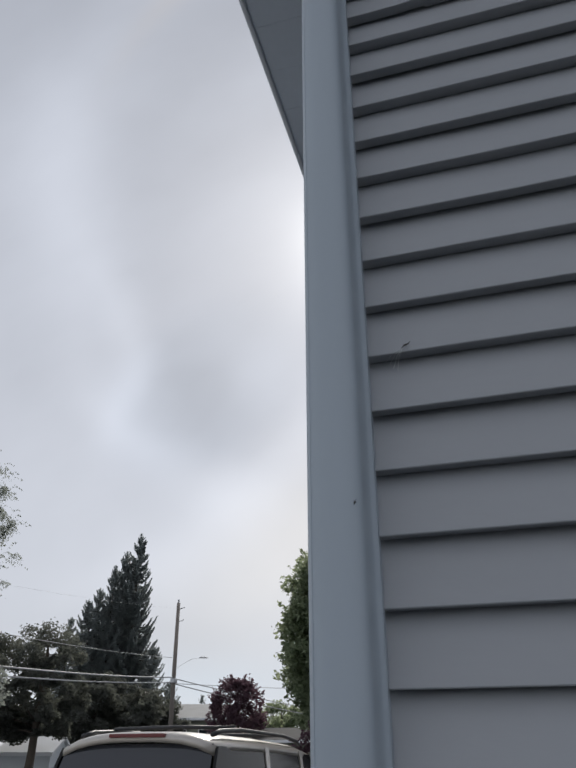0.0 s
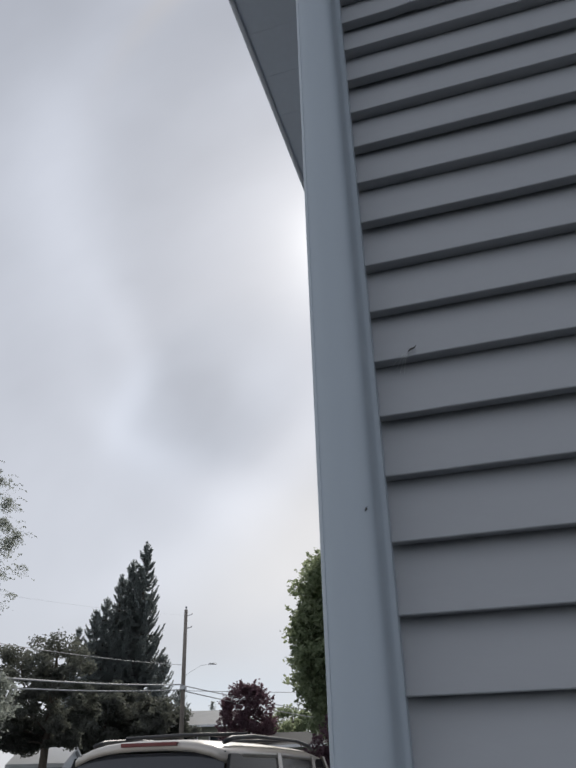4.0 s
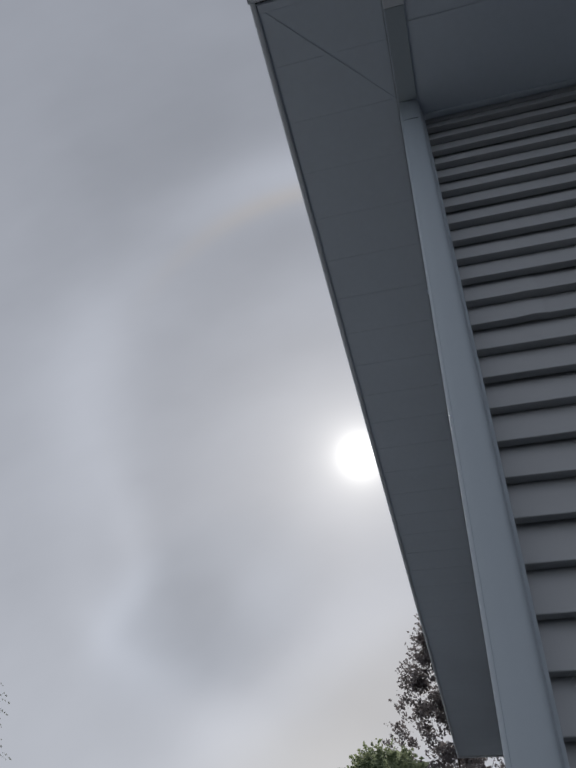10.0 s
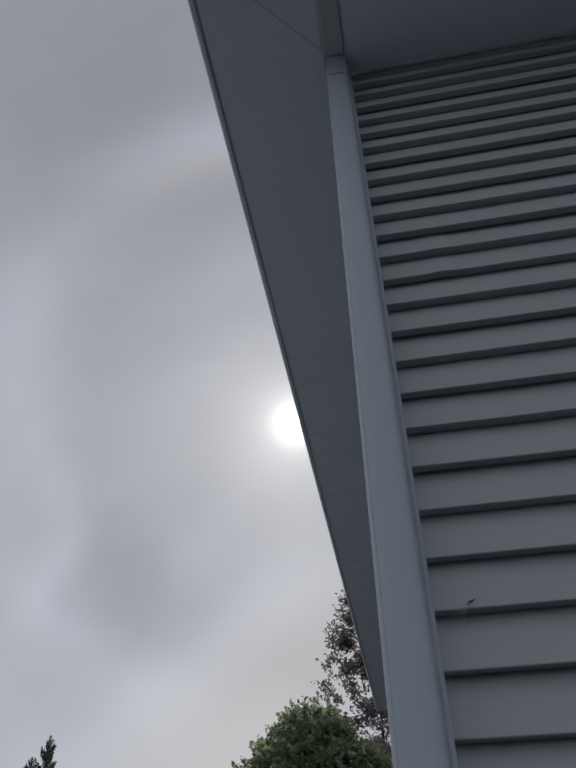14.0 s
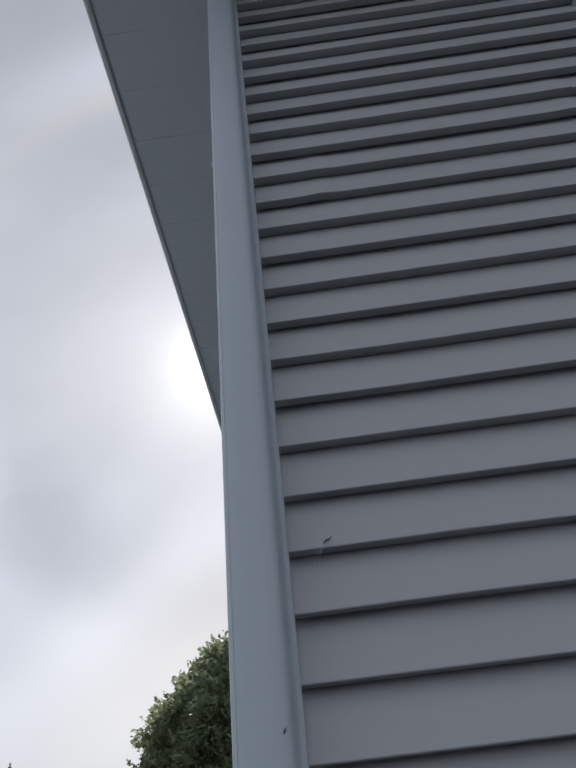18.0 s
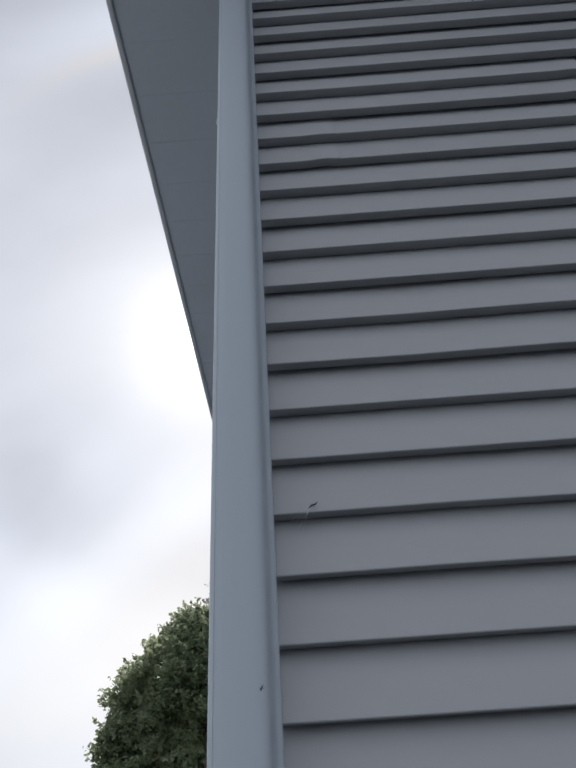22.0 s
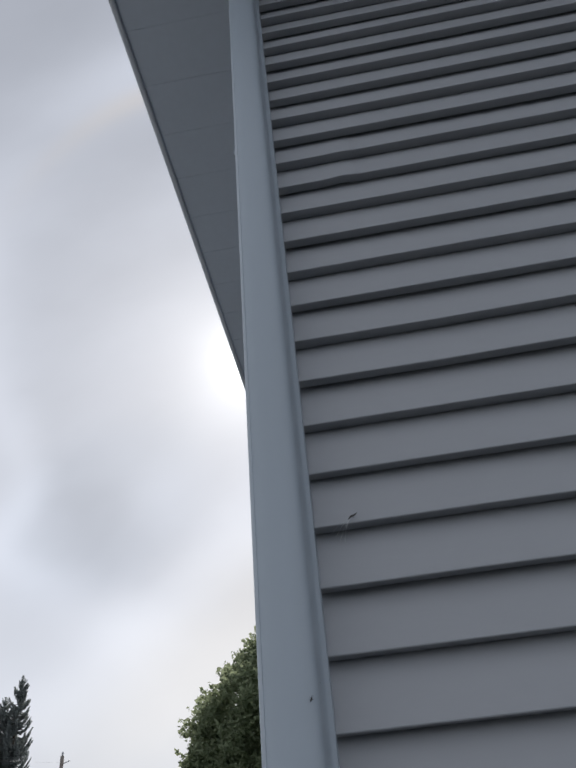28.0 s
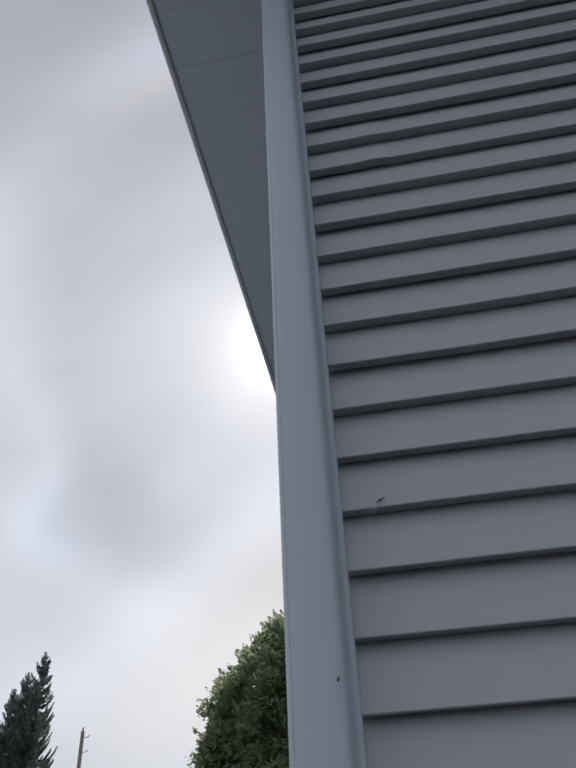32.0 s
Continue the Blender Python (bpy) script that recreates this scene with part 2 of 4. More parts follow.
# unseen ground; its dark bluish colour is set to curb bounce on lap undersides
GROUND = material("dark_ground", (0.043, 0.048, 0.054), rough=1.0, vary=0.5, scale=0.4, grain=12.0, bump=0.7, bump_scale=20.0)
DRIVE = material("concrete_drive", (0.36, 0.355, 0.345), rough=0.9, vary=0.25, scale=1.2, grain=30.0, bump=0.4)
BARK = material("tree_bark", (0.085, 0.07, 0.055), rough=1.0, vary=0.5, scale=4.0, grain=40.0, bump=0.9, bump_scale=18.0)
WOOD = material("weathered_pole_wood", (0.19, 0.168, 0.148), rough=0.95, vary=0.4, scale=3.0, grain=60.0, bump=0.5, stretch=(1, 1, 0.1))
WIRE = material("grey_cable", (0.40, 0.40, 0.41), rough=0.6, vary=0.05)
LAMP_GREY = material("pale_lamp_paint", (0.62, 0.62, 0.61), rough=0.6, vary=0.08)
STEEL = material("galvanised_steel", (0.45, 0.46, 0.47), rough=0.45, metal=0.8, vary=0.1)
GREEN = leafage("maple_leaves", (0.068, 0.092, 0.056), (0.45, 0.51, 0.32))
PLUM = leafage("plum_leaves", (0.08, 0.057, 0.066), (0.19, 0.11, 0.135))
DARKLEAF = leafage("dark_elm_leaves", (0.082, 0.086, 0.08), (0.18, 0.19, 0.155), 0.25)
CHERRY = leafage("cherry_leaves", (0.11, 0.105, 0.11), (0.30, 0.27, 0.27))
BIRCH = leafage("birch_leaves", (0.16, 0.175, 0.16), (0.42, 0.45, 0.40))
# needles paler and more see-through than real ones, standing in for haze
NEEDLE = leafage("spruce_needles", (0.15, 0.168, 0.165), (0.46, 0.50, 0.49), 0.4)
PAINT = material("pewter_car_paint", (0.43, 0.40, 0.36), rough=0.32, metal=0.35, vary=0.03, coat=0.6)
WHITE_PAINT = material("white_car_paint", (0.75, 0.76, 0.77), rough=0.3, vary=0.02, coat=0.6)
# same car glass twice: TINTED paler for sky reflection, SIDE_TINTED with reflections cut
TINTED = glass("tinted_car_glass", (0.03, 0.033, 0.04), 0.08, 0.5)
SIDE_TINTED = glass("low_reflection_car_glass", (0.018, 0.018, 0.019), 0.1, 0.1)
BLACK = material("black_plastic", (0.02, 0.02, 0.022), rough=0.5, vary=0.2)
RUBBER = material("tyre_rubber", (0.02, 0.02, 0.02), rough=0.9, vary=0.2)
RED = material("red_lens", (0.13, 0.02, 0.018), rough=0.3, vary=0.05)
ROOF_GREY = material("pale_grey_roofing", (0.28, 0.28, 0.275), rough=0.9, vary=0.2, scale=1.0, grain=14.0)
ROOF_DARK = material("dark_grey_roofing", (0.10, 0.098, 0.095), rough=0.95, spec=0.1, vary=0.25, scale=1.0, grain=14.0)
STUCCO = material("pale_house_wall", (0.62, 0.63, 0.64), rough=0.9, vary=0.1, scale=1.0)
TAN = material("olive_house_wall", (0.25, 0.26, 0.21), rough=0.9, vary=0.12, scale=1.0)
SHED_WALL = material("pale_blue_shed_wall", (0.60, 0.63, 0.65), rough=0.9, vary=0.1, scale=1.0)
BUG = material("dead_insect", (0.03, 0.025, 0.02), rough=0.8, vary=0.3)
SILK = material("spider_silk", (0.55, 0.55, 0.56), rough=0.5, vary=0.1)


# ---- mesh helpers ----
def finish(name, bm, mat, smooth=False):
    me = bpy.data.meshes.new(name)
    bmesh.ops.recalc_face_normals(bm, faces=bm.faces)
    bm.to_mesh(me)
    bm.free()
    me.materials.append(mat)
    if smooth:
        me.polygons.foreach_set("use_smooth", [True] * len(me.polygons))
        if smooth is not True:
            me.set_sharp_from_angle(angle=radians(smooth))
    return me


def part(name, bm, mat, parent, label="", smooth=False):
    ob = new(name, finish(name, bm, mat, smooth))
    ob.parent = parent
    return tagged(ob, label)


def empty(name, at=(0, 0, 0), turn=0.0):
    ob = new(name)
    ob.matrix_basis = pose(*at, 0, 0, turn)
    ob.empty_display_size = 0.2
    return ob


def box(bm, x0, x1, y0, y1, z0, z1, edge=0.0):
    made = bmesh.ops.create_cube(bm, size=1.0, matrix=Matrix.Translation(((x0 + x1) / 2, (y0 + y1) / 2, (z0 + z1) / 2)) @ Matrix.Diagonal((x1 - x0, y1 - y0, z1 - z0, 1)))
    if edge:
        edges = list({e for v in made["verts"] for e in v.link_edges})
        bmesh.ops.bevel(bm, geom=edges, offset=edge, segments=2, affect="EDGES", profile=0.6)
    return bm


def boxed(*size, edge=0.0):
    return box(bmesh.new(), *size, edge=edge)


def prism(outline, axis, a, b, bm=None):
    """A closed outline drawn out from a to b along x, y or z. Outlines are (y, z), (x, z) and (x, y)."""
    bm = bm or bmesh.new()

    def at(p, s):
        return {"x": (s, p[0], p[1]), "y": (p[0], s, p[1]), "z": (p[0], p[1], s)}[axis]

    near = [bm.verts.new(at(p, a)) for p in outline]
    far = [bm.verts.new(at(p, b)) for p in outline]
    n = len(outline)
    for i in range(n):
        bm.faces.new((near[i], near[(i + 1) % n], far[(i + 1) % n], far[i]))
    bm.faces.new(near[::-1])
    bm.faces.new(far)
    return bm


def tube(bm, points, radii, sides=8):
    """A round bar through the points."""
    rings = []
    pts = [Vector(p) for p in points]
    for i, p in enumerate(pts):
        d = (pts[min(i + 1, len(pts) - 1)] - pts[max(i - 1, 0)]).normalized()
        u = d.cross(Vector((0.31, 0.17, 0.93)) if abs(d.z) < 0.9 else Vector((1, 0, 0))).normalized()
        w = d.cross(u)
        r = radii[i] if isinstance(radii, (list, tuple)) else radii
        rings.append([bm.verts.new(p + (u * math.cos(t) + w * math.sin(t)) * r) for t in (2 * math.pi * j / sides for j in range(sides))])
    for a, b in zip(rings, rings[1:]):
        for j in range(sides):
            bm.faces.new((a[j], a[(j + 1) % sides], b[(j + 1) % sides], b[j]))
    bm.faces.new(rings[0][::-1])
    bm.faces.new(rings[-1])
    return bm


# ---- ground ----
C = 0.1143           # one course of the siding
ZC = 1.82            # height of the course called 0
TOP = ZC + 24.3 * C  # underside of the soffit
EYE = Vector((0.0, -1.37, 1.36))


def rise(x, y):
    """The lot lies level round the house and climbs gently behind it."""
    s = min(max((y - 10.0) / 32.0, 0.0), 1.0)
    return 1.0 * s * s * (3 - 2 * s)


def out_there(az, distance):
    a = radians(az)
    x, y = EYE.x + distance * math.sin(a), EYE.y + distance * math.cos(a)
    return x, y, rise(x, y)


def height_at(el, distance):
    """The height that is seen at an elevation el above the roofs' level line."""
    el = 1.014 * el - 0.93
    return EYE.z + distance * math.tan(radians(el))


def build_ground():
    xs = [-1500, -300, -120, -60] + list(range(-50, 51, 5)) + [60, 120, 300, 1500]
    ys = [-1500, -300, -80, -30, -15, -5, 0, 5] + list(range(10, 46, 2)) + [60, 100, 300, 1500]
    bm = bmesh.new()
    grid = [[bm.verts.new((x, y, rise(x, y))) for x in xs] for y in ys]
    for a, b in zip(grid, grid[1:]):
        for i in range(len(xs) - 1):
            bm.faces.new((a[i], a[i + 1], b[i + 1], b[i]))
    tagged(new("ground", finish("ground", bm, GROUND, True)), "unseen yard round the house, coloured dark to limit light bounce", "ground", kind="structure")
    # unseen driveway, kept pale and off the wall to bounce light onto the soffit
    drive = boxed(-8.4, -2.2, -6.0, 9.8, 0.0, 0.03, edge=0.008)
    tagged(new("driveway", finish("driveway", drive, DRIVE)), "unseen pale driveway beside the house, bouncing light up to the soffit", "driveway", kind="structure")


build_ground()

# ---- the house ----
DEPTH = 63.2 * C     # back wall
WIDE = 7.6
OVER = 5.51 * C      # eave line from the corner of the siding
SIDE = -0.18 * C
WIN = (1.200, 2.320, ZC + 11.6 * C, ZC + 22.2 * C)


def house_wall(name, x0, x1, y0, y1, opening=None):
    bm = bmesh.new()
    if opening:
        a, b, c, d = opening
        box(bm, x0, a, y0, y1, 0.1, TOP)
        box(bm, b, x1, y0, y1, 0.1, TOP)
        box(bm, a, b, y0, y1, 0.1, c)
        box(bm, a, b, y0, y1, d, TOP)
    else:
        box(bm, x0, x1, y0, y1, 0.1, TOP)
    return new(name, finish(name, bm, SHEATH))


def long_prism(outline, a, b, rng, step=0.3, sway=0.0007, sprung=None):
    """A bent-metal section along x that wanders by less than a millimetre, as hung siding does.
    sprung: the place along x where the lower edge has come off its hook by a few millimetres."""
    n = max(1, int((b - a) / step))
    stops = [(a + (b - a) * i / n, rng.gauss(0, sway), rng.gauss(0, sway * 0.8)) for i in range(n + 1)]
    if sprung is not None:
        stops = sorted(stops + [(x, 0.0, 0.0) for x in (sprung + 0.012 * j for j in range(-5, 6)) if a < x < b])
    low = min(z for y, z in outline)
    bm = bmesh.new()
    rings = []
    for x, dy, dz in stops:
        pull = 0.0 if sprung is None else math.exp(-((x - sprung) / 0.03) ** 2)
        rings.append([bm.verts.new((x, y + dy - 0.0015 * pull, z + dz + (0.003 * pull if z < low + 0.012 else 0.0))) for y, z in outline])
    m = len(outline)
    for p, q in zip(rings, rings[1:]):
        for j in range(m):
            bm.faces.new((p[j], p[(j + 1) % m], q[(j + 1) % m], q[j]))
    bm.faces.new(rings[0][::-1])
    bm.faces.new(rings[-1])
    return bm


BUTT = 0.28 * C      # how far each lap stands out


def panel_outline(k, courses=2):
    """The section of one siding panel with two laps, as (y, z) from its lowest butt. Its lower lap hooks over the panel below
    and leaves an open joint there; its upper lap is folded from the same sheet."""
    front = []
    for i in range(courses):
        z = ZC + (k + i) * C
        if i:
            front += [(BUTT - 0.0004, z + 0.0042), (BUTT - 0.003, z + 0.0024)]
        else:
            front += [(BUTT + 0.002, z + 0.0165), (BUTT - 0.0035, z + 0.0115), (BUTT - 0.0042, z + 0.0042), (BUTT - 0.006, z + 0.0026)]
        front += [(0.0022, z + 0.0002), (0.0008, z + 0.0008), (0.0, z + 0.0026), (0.0009, z + 0.008)]
    zt = ZC + (k + courses) * C
    front += [(BUTT + 0.001, zt + 0.001), (BUTT + 0.0015, zt + 0.018)]
    return front + [(BUTT + 0.004, zt + 0.018), (BUTT + 0.004, ZC + k * C + 0.0165)]


def build_house():
    front = tagged(house_wall("wall_front", SIDE + 0.012, WIDE, BUTT + 0.006, 0.20, WIN), "grey horizontal lap siding wall in deep open shade", "wall", kind="structure")
    side = tagged(house_wall("wall_side", SIDE + 0.03, 0.18, 0.21, DEPTH - 0.16), "side wall of the house under the wide eave", "wall", kind="structure")
    back = tagged(house_wall("wall_back", SIDE + 0.03, WIDE, DEPTH - 0.15, DEPTH), "back wall of the house", "wall", kind="structure")
    far = tagged(house_wall("wall_far_side", WIDE - 0.15, WIDE, 0.21, DEPTH - 0.16), "far side wall of the house", "wall", kind="structure")
    foot = boxed(SIDE + 0.06, WIDE - 0.02, 0.05, DEPTH - 0.02, -0.2, 0.3)
    tagged(new("foundation", finish("foundation", foot, DRIVE)), "concrete foundation below the siding", "foundation", kind="structure")
    ceiling = boxed(SIDE + 0.2, WIDE - 0.16, 0.21, DEPTH - 0.16, TOP + 0.02, TOP + 0.05)
    tagged(new("ceiling", finish("ceiling", ceiling, SHEATH)), "closed attic floor over the rooms", "ceiling", kind="structure")

    # siding panels of the front wall, two laps each
    rng = random.Random(4)
    JOINTS = {11: 0.197, 13: 0.955}
    for k in range(-13, 24, 2):
        courses = 2
        if k == 23:
            courses = 1
        z0, z1 = ZC + k * C, ZC + (k + courses) * C
        spans = [(0.0, WIDE)]
        if z1 > WIN[2] - 0.02 and z0 < WIN[3] + 0.02:
            spans = [(0.0, WIN[0] - 0.02), (WIN[1] + 0.02, WIDE)]
        cut = []
        for a, b in spans:
            at = [a]
            if k in JOINTS and a == 0.0:
                at.append(JOINTS[k])
            s = a + 2.5 + rng.random() * 1.2
            while s < b - 0.4:
                at.append(s)
                s += 3.66
            at.append(b)
            cut += list(zip(at, at[1:]))
        for a, b in cut:
            o = panel_outline(k, courses)
            lift = 0.0012 * (rng.random() - 0.5)
            jointed = k in JOINTS and a == 0.0
            drop = 0.0016 if jointed else 0.0
            o = [(y + (0.0022 if a > 0 else 0.0) + lift, z - drop) for y, z in o]
            sprung = JOINTS[k] - 0.022 if jointed else None
            part("siding_panel", long_prism(o, a if a else -0.085 * C, b + (0.02 if b < WIDE - 0.1 and b not in (WIN[0] - 0.02,) else 0.0), rng, sprung=sprung), SIDING, front, smooth=28)
    top = [(BUTT - 0.006, ZC + 24 * C - 0.004), (BUTT - 0.006, TOP), (BUTT + 0.004, TOP), (BUTT + 0.004, ZC + 24 * C - 0.004)]
    part("top_strip", prism(top, "x", 0.0, WIDE), SIDING, front, "narrow grey trim strip under the soffit")

    # plain lap siding of the three walls that stay out of sight
    for wall, place in ((side, pose(SIDE, DEPTH, 0, 0, 0, -90)), (back, pose(WIDE, DEPTH + 0.03, 0, 0, 0, 180)), (far, pose(WIDE + 0.03, 0.1, 0, 0, 0, 90))):
        bm = bmesh.new()
        run = WIDE if wall is back else DEPTH - 0.12
        for k in range(-13, 24, 2):
            prism(panel_outline(k), "x", 0.0, run, bm)
        bm.transform(place)
        ob = part("siding", bm, SIDING, wall)
        tagged(ob, kind="stuff")

    # corner post, standing proud of both walls
    half = [(0.0, 0.06), (0.0, -0.12), (-0.02, -0.15), (-0.05, -0.17), (-0.085, -0.24), (-0.11, -0.42), (-0.115, -0.50), (-0.13, -0.56),
            (-0.165, -0.61), (-0.22, -0.65), (-0.30, -0.685), (-0.40, -0.712), (-0.52, -0.733), (-0.64, -0.744), (-0.765, -0.735), (-0.812, -0.705), (-0.822, -0.712), (-0.868, -0.675)]
    rest = [(-0.898, -0.60), (-0.90, -0.30), (-0.885, -0.16), (-0.85, -0.09), (-0.74, -0.05), (-0.45, -0.02), (-0.30, 0.0), (-0.22, 0.02), (-0.10, 0.06)]
    outline = [(x * C, y * C) for x, y in half + rest]
    post = empty("corner_post", (0, 0, 0.15))
    tagged(post, "blue-grey metal corner post between the two siding walls", "corner post")
    low = part("lower_length", prism(outline, "z", 0.0, ZC + 22.58 * C - 0.15), POST, post, smooth=30)
    wider = [((x + 0.45) * 1.006 * C - 0.45 * C, (y + 0.35) * 1.006 * C - 0.35 * C) for x, y in half + rest]
    part("upper_length", prism(wider, "z", ZC + 22.48 * C - 0.15, TOP - 0.15), POST, post, "short top length lapped over the post", smooth=30)
    bm = bmesh.new()
    z = ZC + 22.58 * C - 0.158
    tube(bm, [(-0.78 * C, -0.742 * C, z - 0.003), (-0.5 * C, -0.742 * C, z), (-0.26 * C, -0.705 * C, z + 0.004)], 0.0012, 5)
    part("lap_joint", bm, BUG, post, "dark open lap joint")
    # small clip where two lengths meet on the edge
    part("edge_clip", boxed(-0.93 * C, -0.88 * C, -0.60 * C, -0.50 * C, ZC + 11.8 * C - 0.15, ZC + 12.0 * C - 0.15), POST, post)

    # soffit, in one mesh with its trim strips
    far_y = 68.5 * C
    bm = boxed(-OVER + 0.026, -0.93 * C, -5.42 * C, far_y, TOP, TOP + 0.012)
    soffit = tagged(new("soffit", finish("soffit", bm, SOFFIT)), "blue-grey metal soffit under the wide eave, in shade", "soffit", kind="structure")
    for piece in ((-0.92 * C, WIDE + OVER - 0.026, -5.42 * C, BUTT + 0.02), (WIDE + 0.04, WIDE + OVER - 0.026, BUTT + 0.03, far_y),
                  (-0.92 * C, WIDE + 0.03, DEPTH + 0.01, far_y), (-0.92 * C, SIDE, BUTT + 0.03, DEPTH)):
        part("soffit_panel", boxed(*piece, TOP + 0.001, TOP + 0.013), SOFFIT, soffit)
    # narrow panels across the side eave, and the mitre ridge at the corner
    y = -5.36 * C
    while y < far_y - 0.05:
        part("soffit_panel", boxed(-OVER + 0.034, -0.95 * C, y + 0.0008, min(y + 0.2532, far_y - 0.01), TOP - 0.0018, TOP - 0.0002, edge=0.0008), SOFFIT, soffit)
        y += 0.254
    a, b = Vector((-0.95 * C, -0.86 * C, 0)), Vector((-OVER + 0.034, -5.2 * C, 0))
    across = Vector((0, 0, 1)).cross((b - a).normalized()) * 0.006
    bm = prism([(p.x, p.y) for p in (a - across, b - across, b + across, a + across)], "z", TOP - 0.0058, TOP - 0.0024)
    part("mitre_strip", bm, SOFFIT, soffit, "thin ridge along the mitred corner")
    part("soffit_strip", boxed(-0.86 * C, -0.16 * C, -4.15 * C, -0.745 * C, TOP - 0.012, TOP - 0.0005, edge=0.003), POST, soffit, "cover strip from the corner to the fascia")
    part("strip_end", boxed(-0.88 * C, -0.14 * C, -5.05 * C, -4.16 * C, TOP - 0.014, TOP - 0.001, edge=0.004), FASCIA, soffit, "paler cap at the end of the strip")
    part("front_channel", boxed(-OVER + 0.03, WIDE + OVER - 0.03, -5.40 * C, -5.1 * C, TOP - 0.012, TOP - 0.001, edge=0.003), SOFFIT, soffit)
    part("inner_channel", boxed(-0.19 * C, WIDE, -3.55 * C, -3.40 * C, TOP - 0.006, TOP, edge=0.002), SOFFIT, soffit)
    part("wall_channel", boxed(0.0, WIDE, -0.05 * C, 0.12 * C, TOP - 0.012, TOP, edge=0.002), SOFFIT, soffit)

    # fascia with its folded lower edge, one board a side
    fascia = empty("fascia", (0, 0, TOP))
    tagged(fascia, "grey metal fascia with a folded pale lower edge", "fascia", kind="structure")
    fold = [(-OVER, 0.004), (-OVER, 0.15), (-OVER + 0.02, 0.15), (-OVER + 0.02, 0.0), (-OVER + 0.026, -0.004), (-OVER + 0.026, -0.012), (-OVER + 0.020, -0.016), (-OVER + 0.011, -0.016), (-OVER + 0.005, -0.013), (-OVER + 0.0015, -0.006)]
    part("fascia_board", prism(fold, "y", -5.49 * C, 68.7 * C), FASCIA, fascia)
    mirror = [(WIDE - x, z) for x, z in fold]
    part("fascia_board", prism(mirror, "y", -5.49 * C, 68.7 * C), FASCIA, fascia)
    y = -5.50 * C
    near = [(y, -0.012), (y, 0.15), (y - 0.02, 0.15), (y - 0.024, 0.14), (y - 0.024, -0.004), (y - 0.02, -0.012)]
    part("fascia_board", prism(near, "x", -OVER - 0.004, WIDE + OVER + 0.004), FASCIA, fascia)
    y = 68.71 * C
    part("fascia_board", prism([(y, -0.012), (y, 0.15), (y + 0.02, 0.15), (y + 0.02, -0.012)], "x", -OVER, WIDE + OVER), FASCIA, fascia)

    # hip roof
    bm = bmesh.new()
    e = -0.004
    x0, x1, y0, y1, z = -OVER - e, WIDE + OVER + e, -5.70 * C - e, 68.9 * C + e, TOP + 0.152
    ridge = (y1 - y0) / 2
    low = [bm.verts.new(p) for p in ((x0, y0, z), (x1, y0, z), (x1, y1, z), (x0, y1, z))]
    high = [bm.verts.new(p) for p in ((x0 + ridge, (y0 + y1) / 2, z + ridge * 0.33), (x1 - ridge, (y0 + y1) / 2, z + ridge * 0.33))]
    under = [bm.verts.new((v.co.x, v.co.y, z - 0.012)) for v in low]
    for f in ((low[0], low[1], high[1], high[0]), (low[1], low[2], high[1]), (low[2], low[3], high[0], high[1]), (low[3], low[0], high[0])):
        bm.faces.new(f)
    for i in range(4):
        bm.faces.new((low[i], low[(i + 1) % 4], under[(i + 1) % 4], under[i]))
    bm.faces.new(under[::-1])
    tagged(new("roof", finish("roof", bm, SHINGLE)), "low hip roof with dark asphalt shingles", "roof", kind="structure")

    # window high in the front wall
    a, b, c, d = WIN
    window = empty("window_1", ((a + b) / 2, 0.1, c))
    tagged(window, "white vinyl window with grey trim in the siding wall", "window", kind="structure")

    def ring(name, inset, width, y0, y1, mat, label):
        o = (a + inset - (a + b) / 2, b - inset - (a + b) / 2, inset, d - c - inset)
        bm = bmesh.new()
        box(bm, o[0], o[0] + width, y0, y1, o[2], o[3])
        box(bm, o[1] - width, o[1], y0, y1, o[2], o[3])
        box(bm, o[0] + width, o[1] - width, y0, y1, o[2], o[2] + width)
        box(bm, o[0] + width, o[1] - width, y0, y1, o[3] - width, o[3])
        part(name, bm, mat, window, label)

    ring("trim", -0.022, 0.022, -0.110, -0.04, POST, "grey channel round the window")
    ring("outer_frame", 0.001, 0.05, -0.095, 0.02, TRIM, "dark grey outer window frame")
    ring("window_frame", 0.052, 0.03, -0.10, 0.03, VINYL, "white window frame")
    part("pane", boxed(a + 0.083 - (a + b) / 2, b - 0.083 - (a + b) / 2, -0.02, -0.012, 0.083, d - c - 0.083), PANE, window)
    part("meeting_rail", boxed(a + 0.083 - (a + b) / 2, b - 0.083 - (a + b) / 2, -0.045, -0.021, (d - c) / 2 - 0.02, (d - c) / 2 + 0.02), VINYL, window)
    # added unseen dark sheet closes the window opening behind the opaque pane
    part("blind", boxed(a - (a + b) / 2, b - (a + b) / 2, 0.06, 0.07, 0.0, d - c), SHEATH, window, "unseen dark sheet added behind the pane")


build_house()


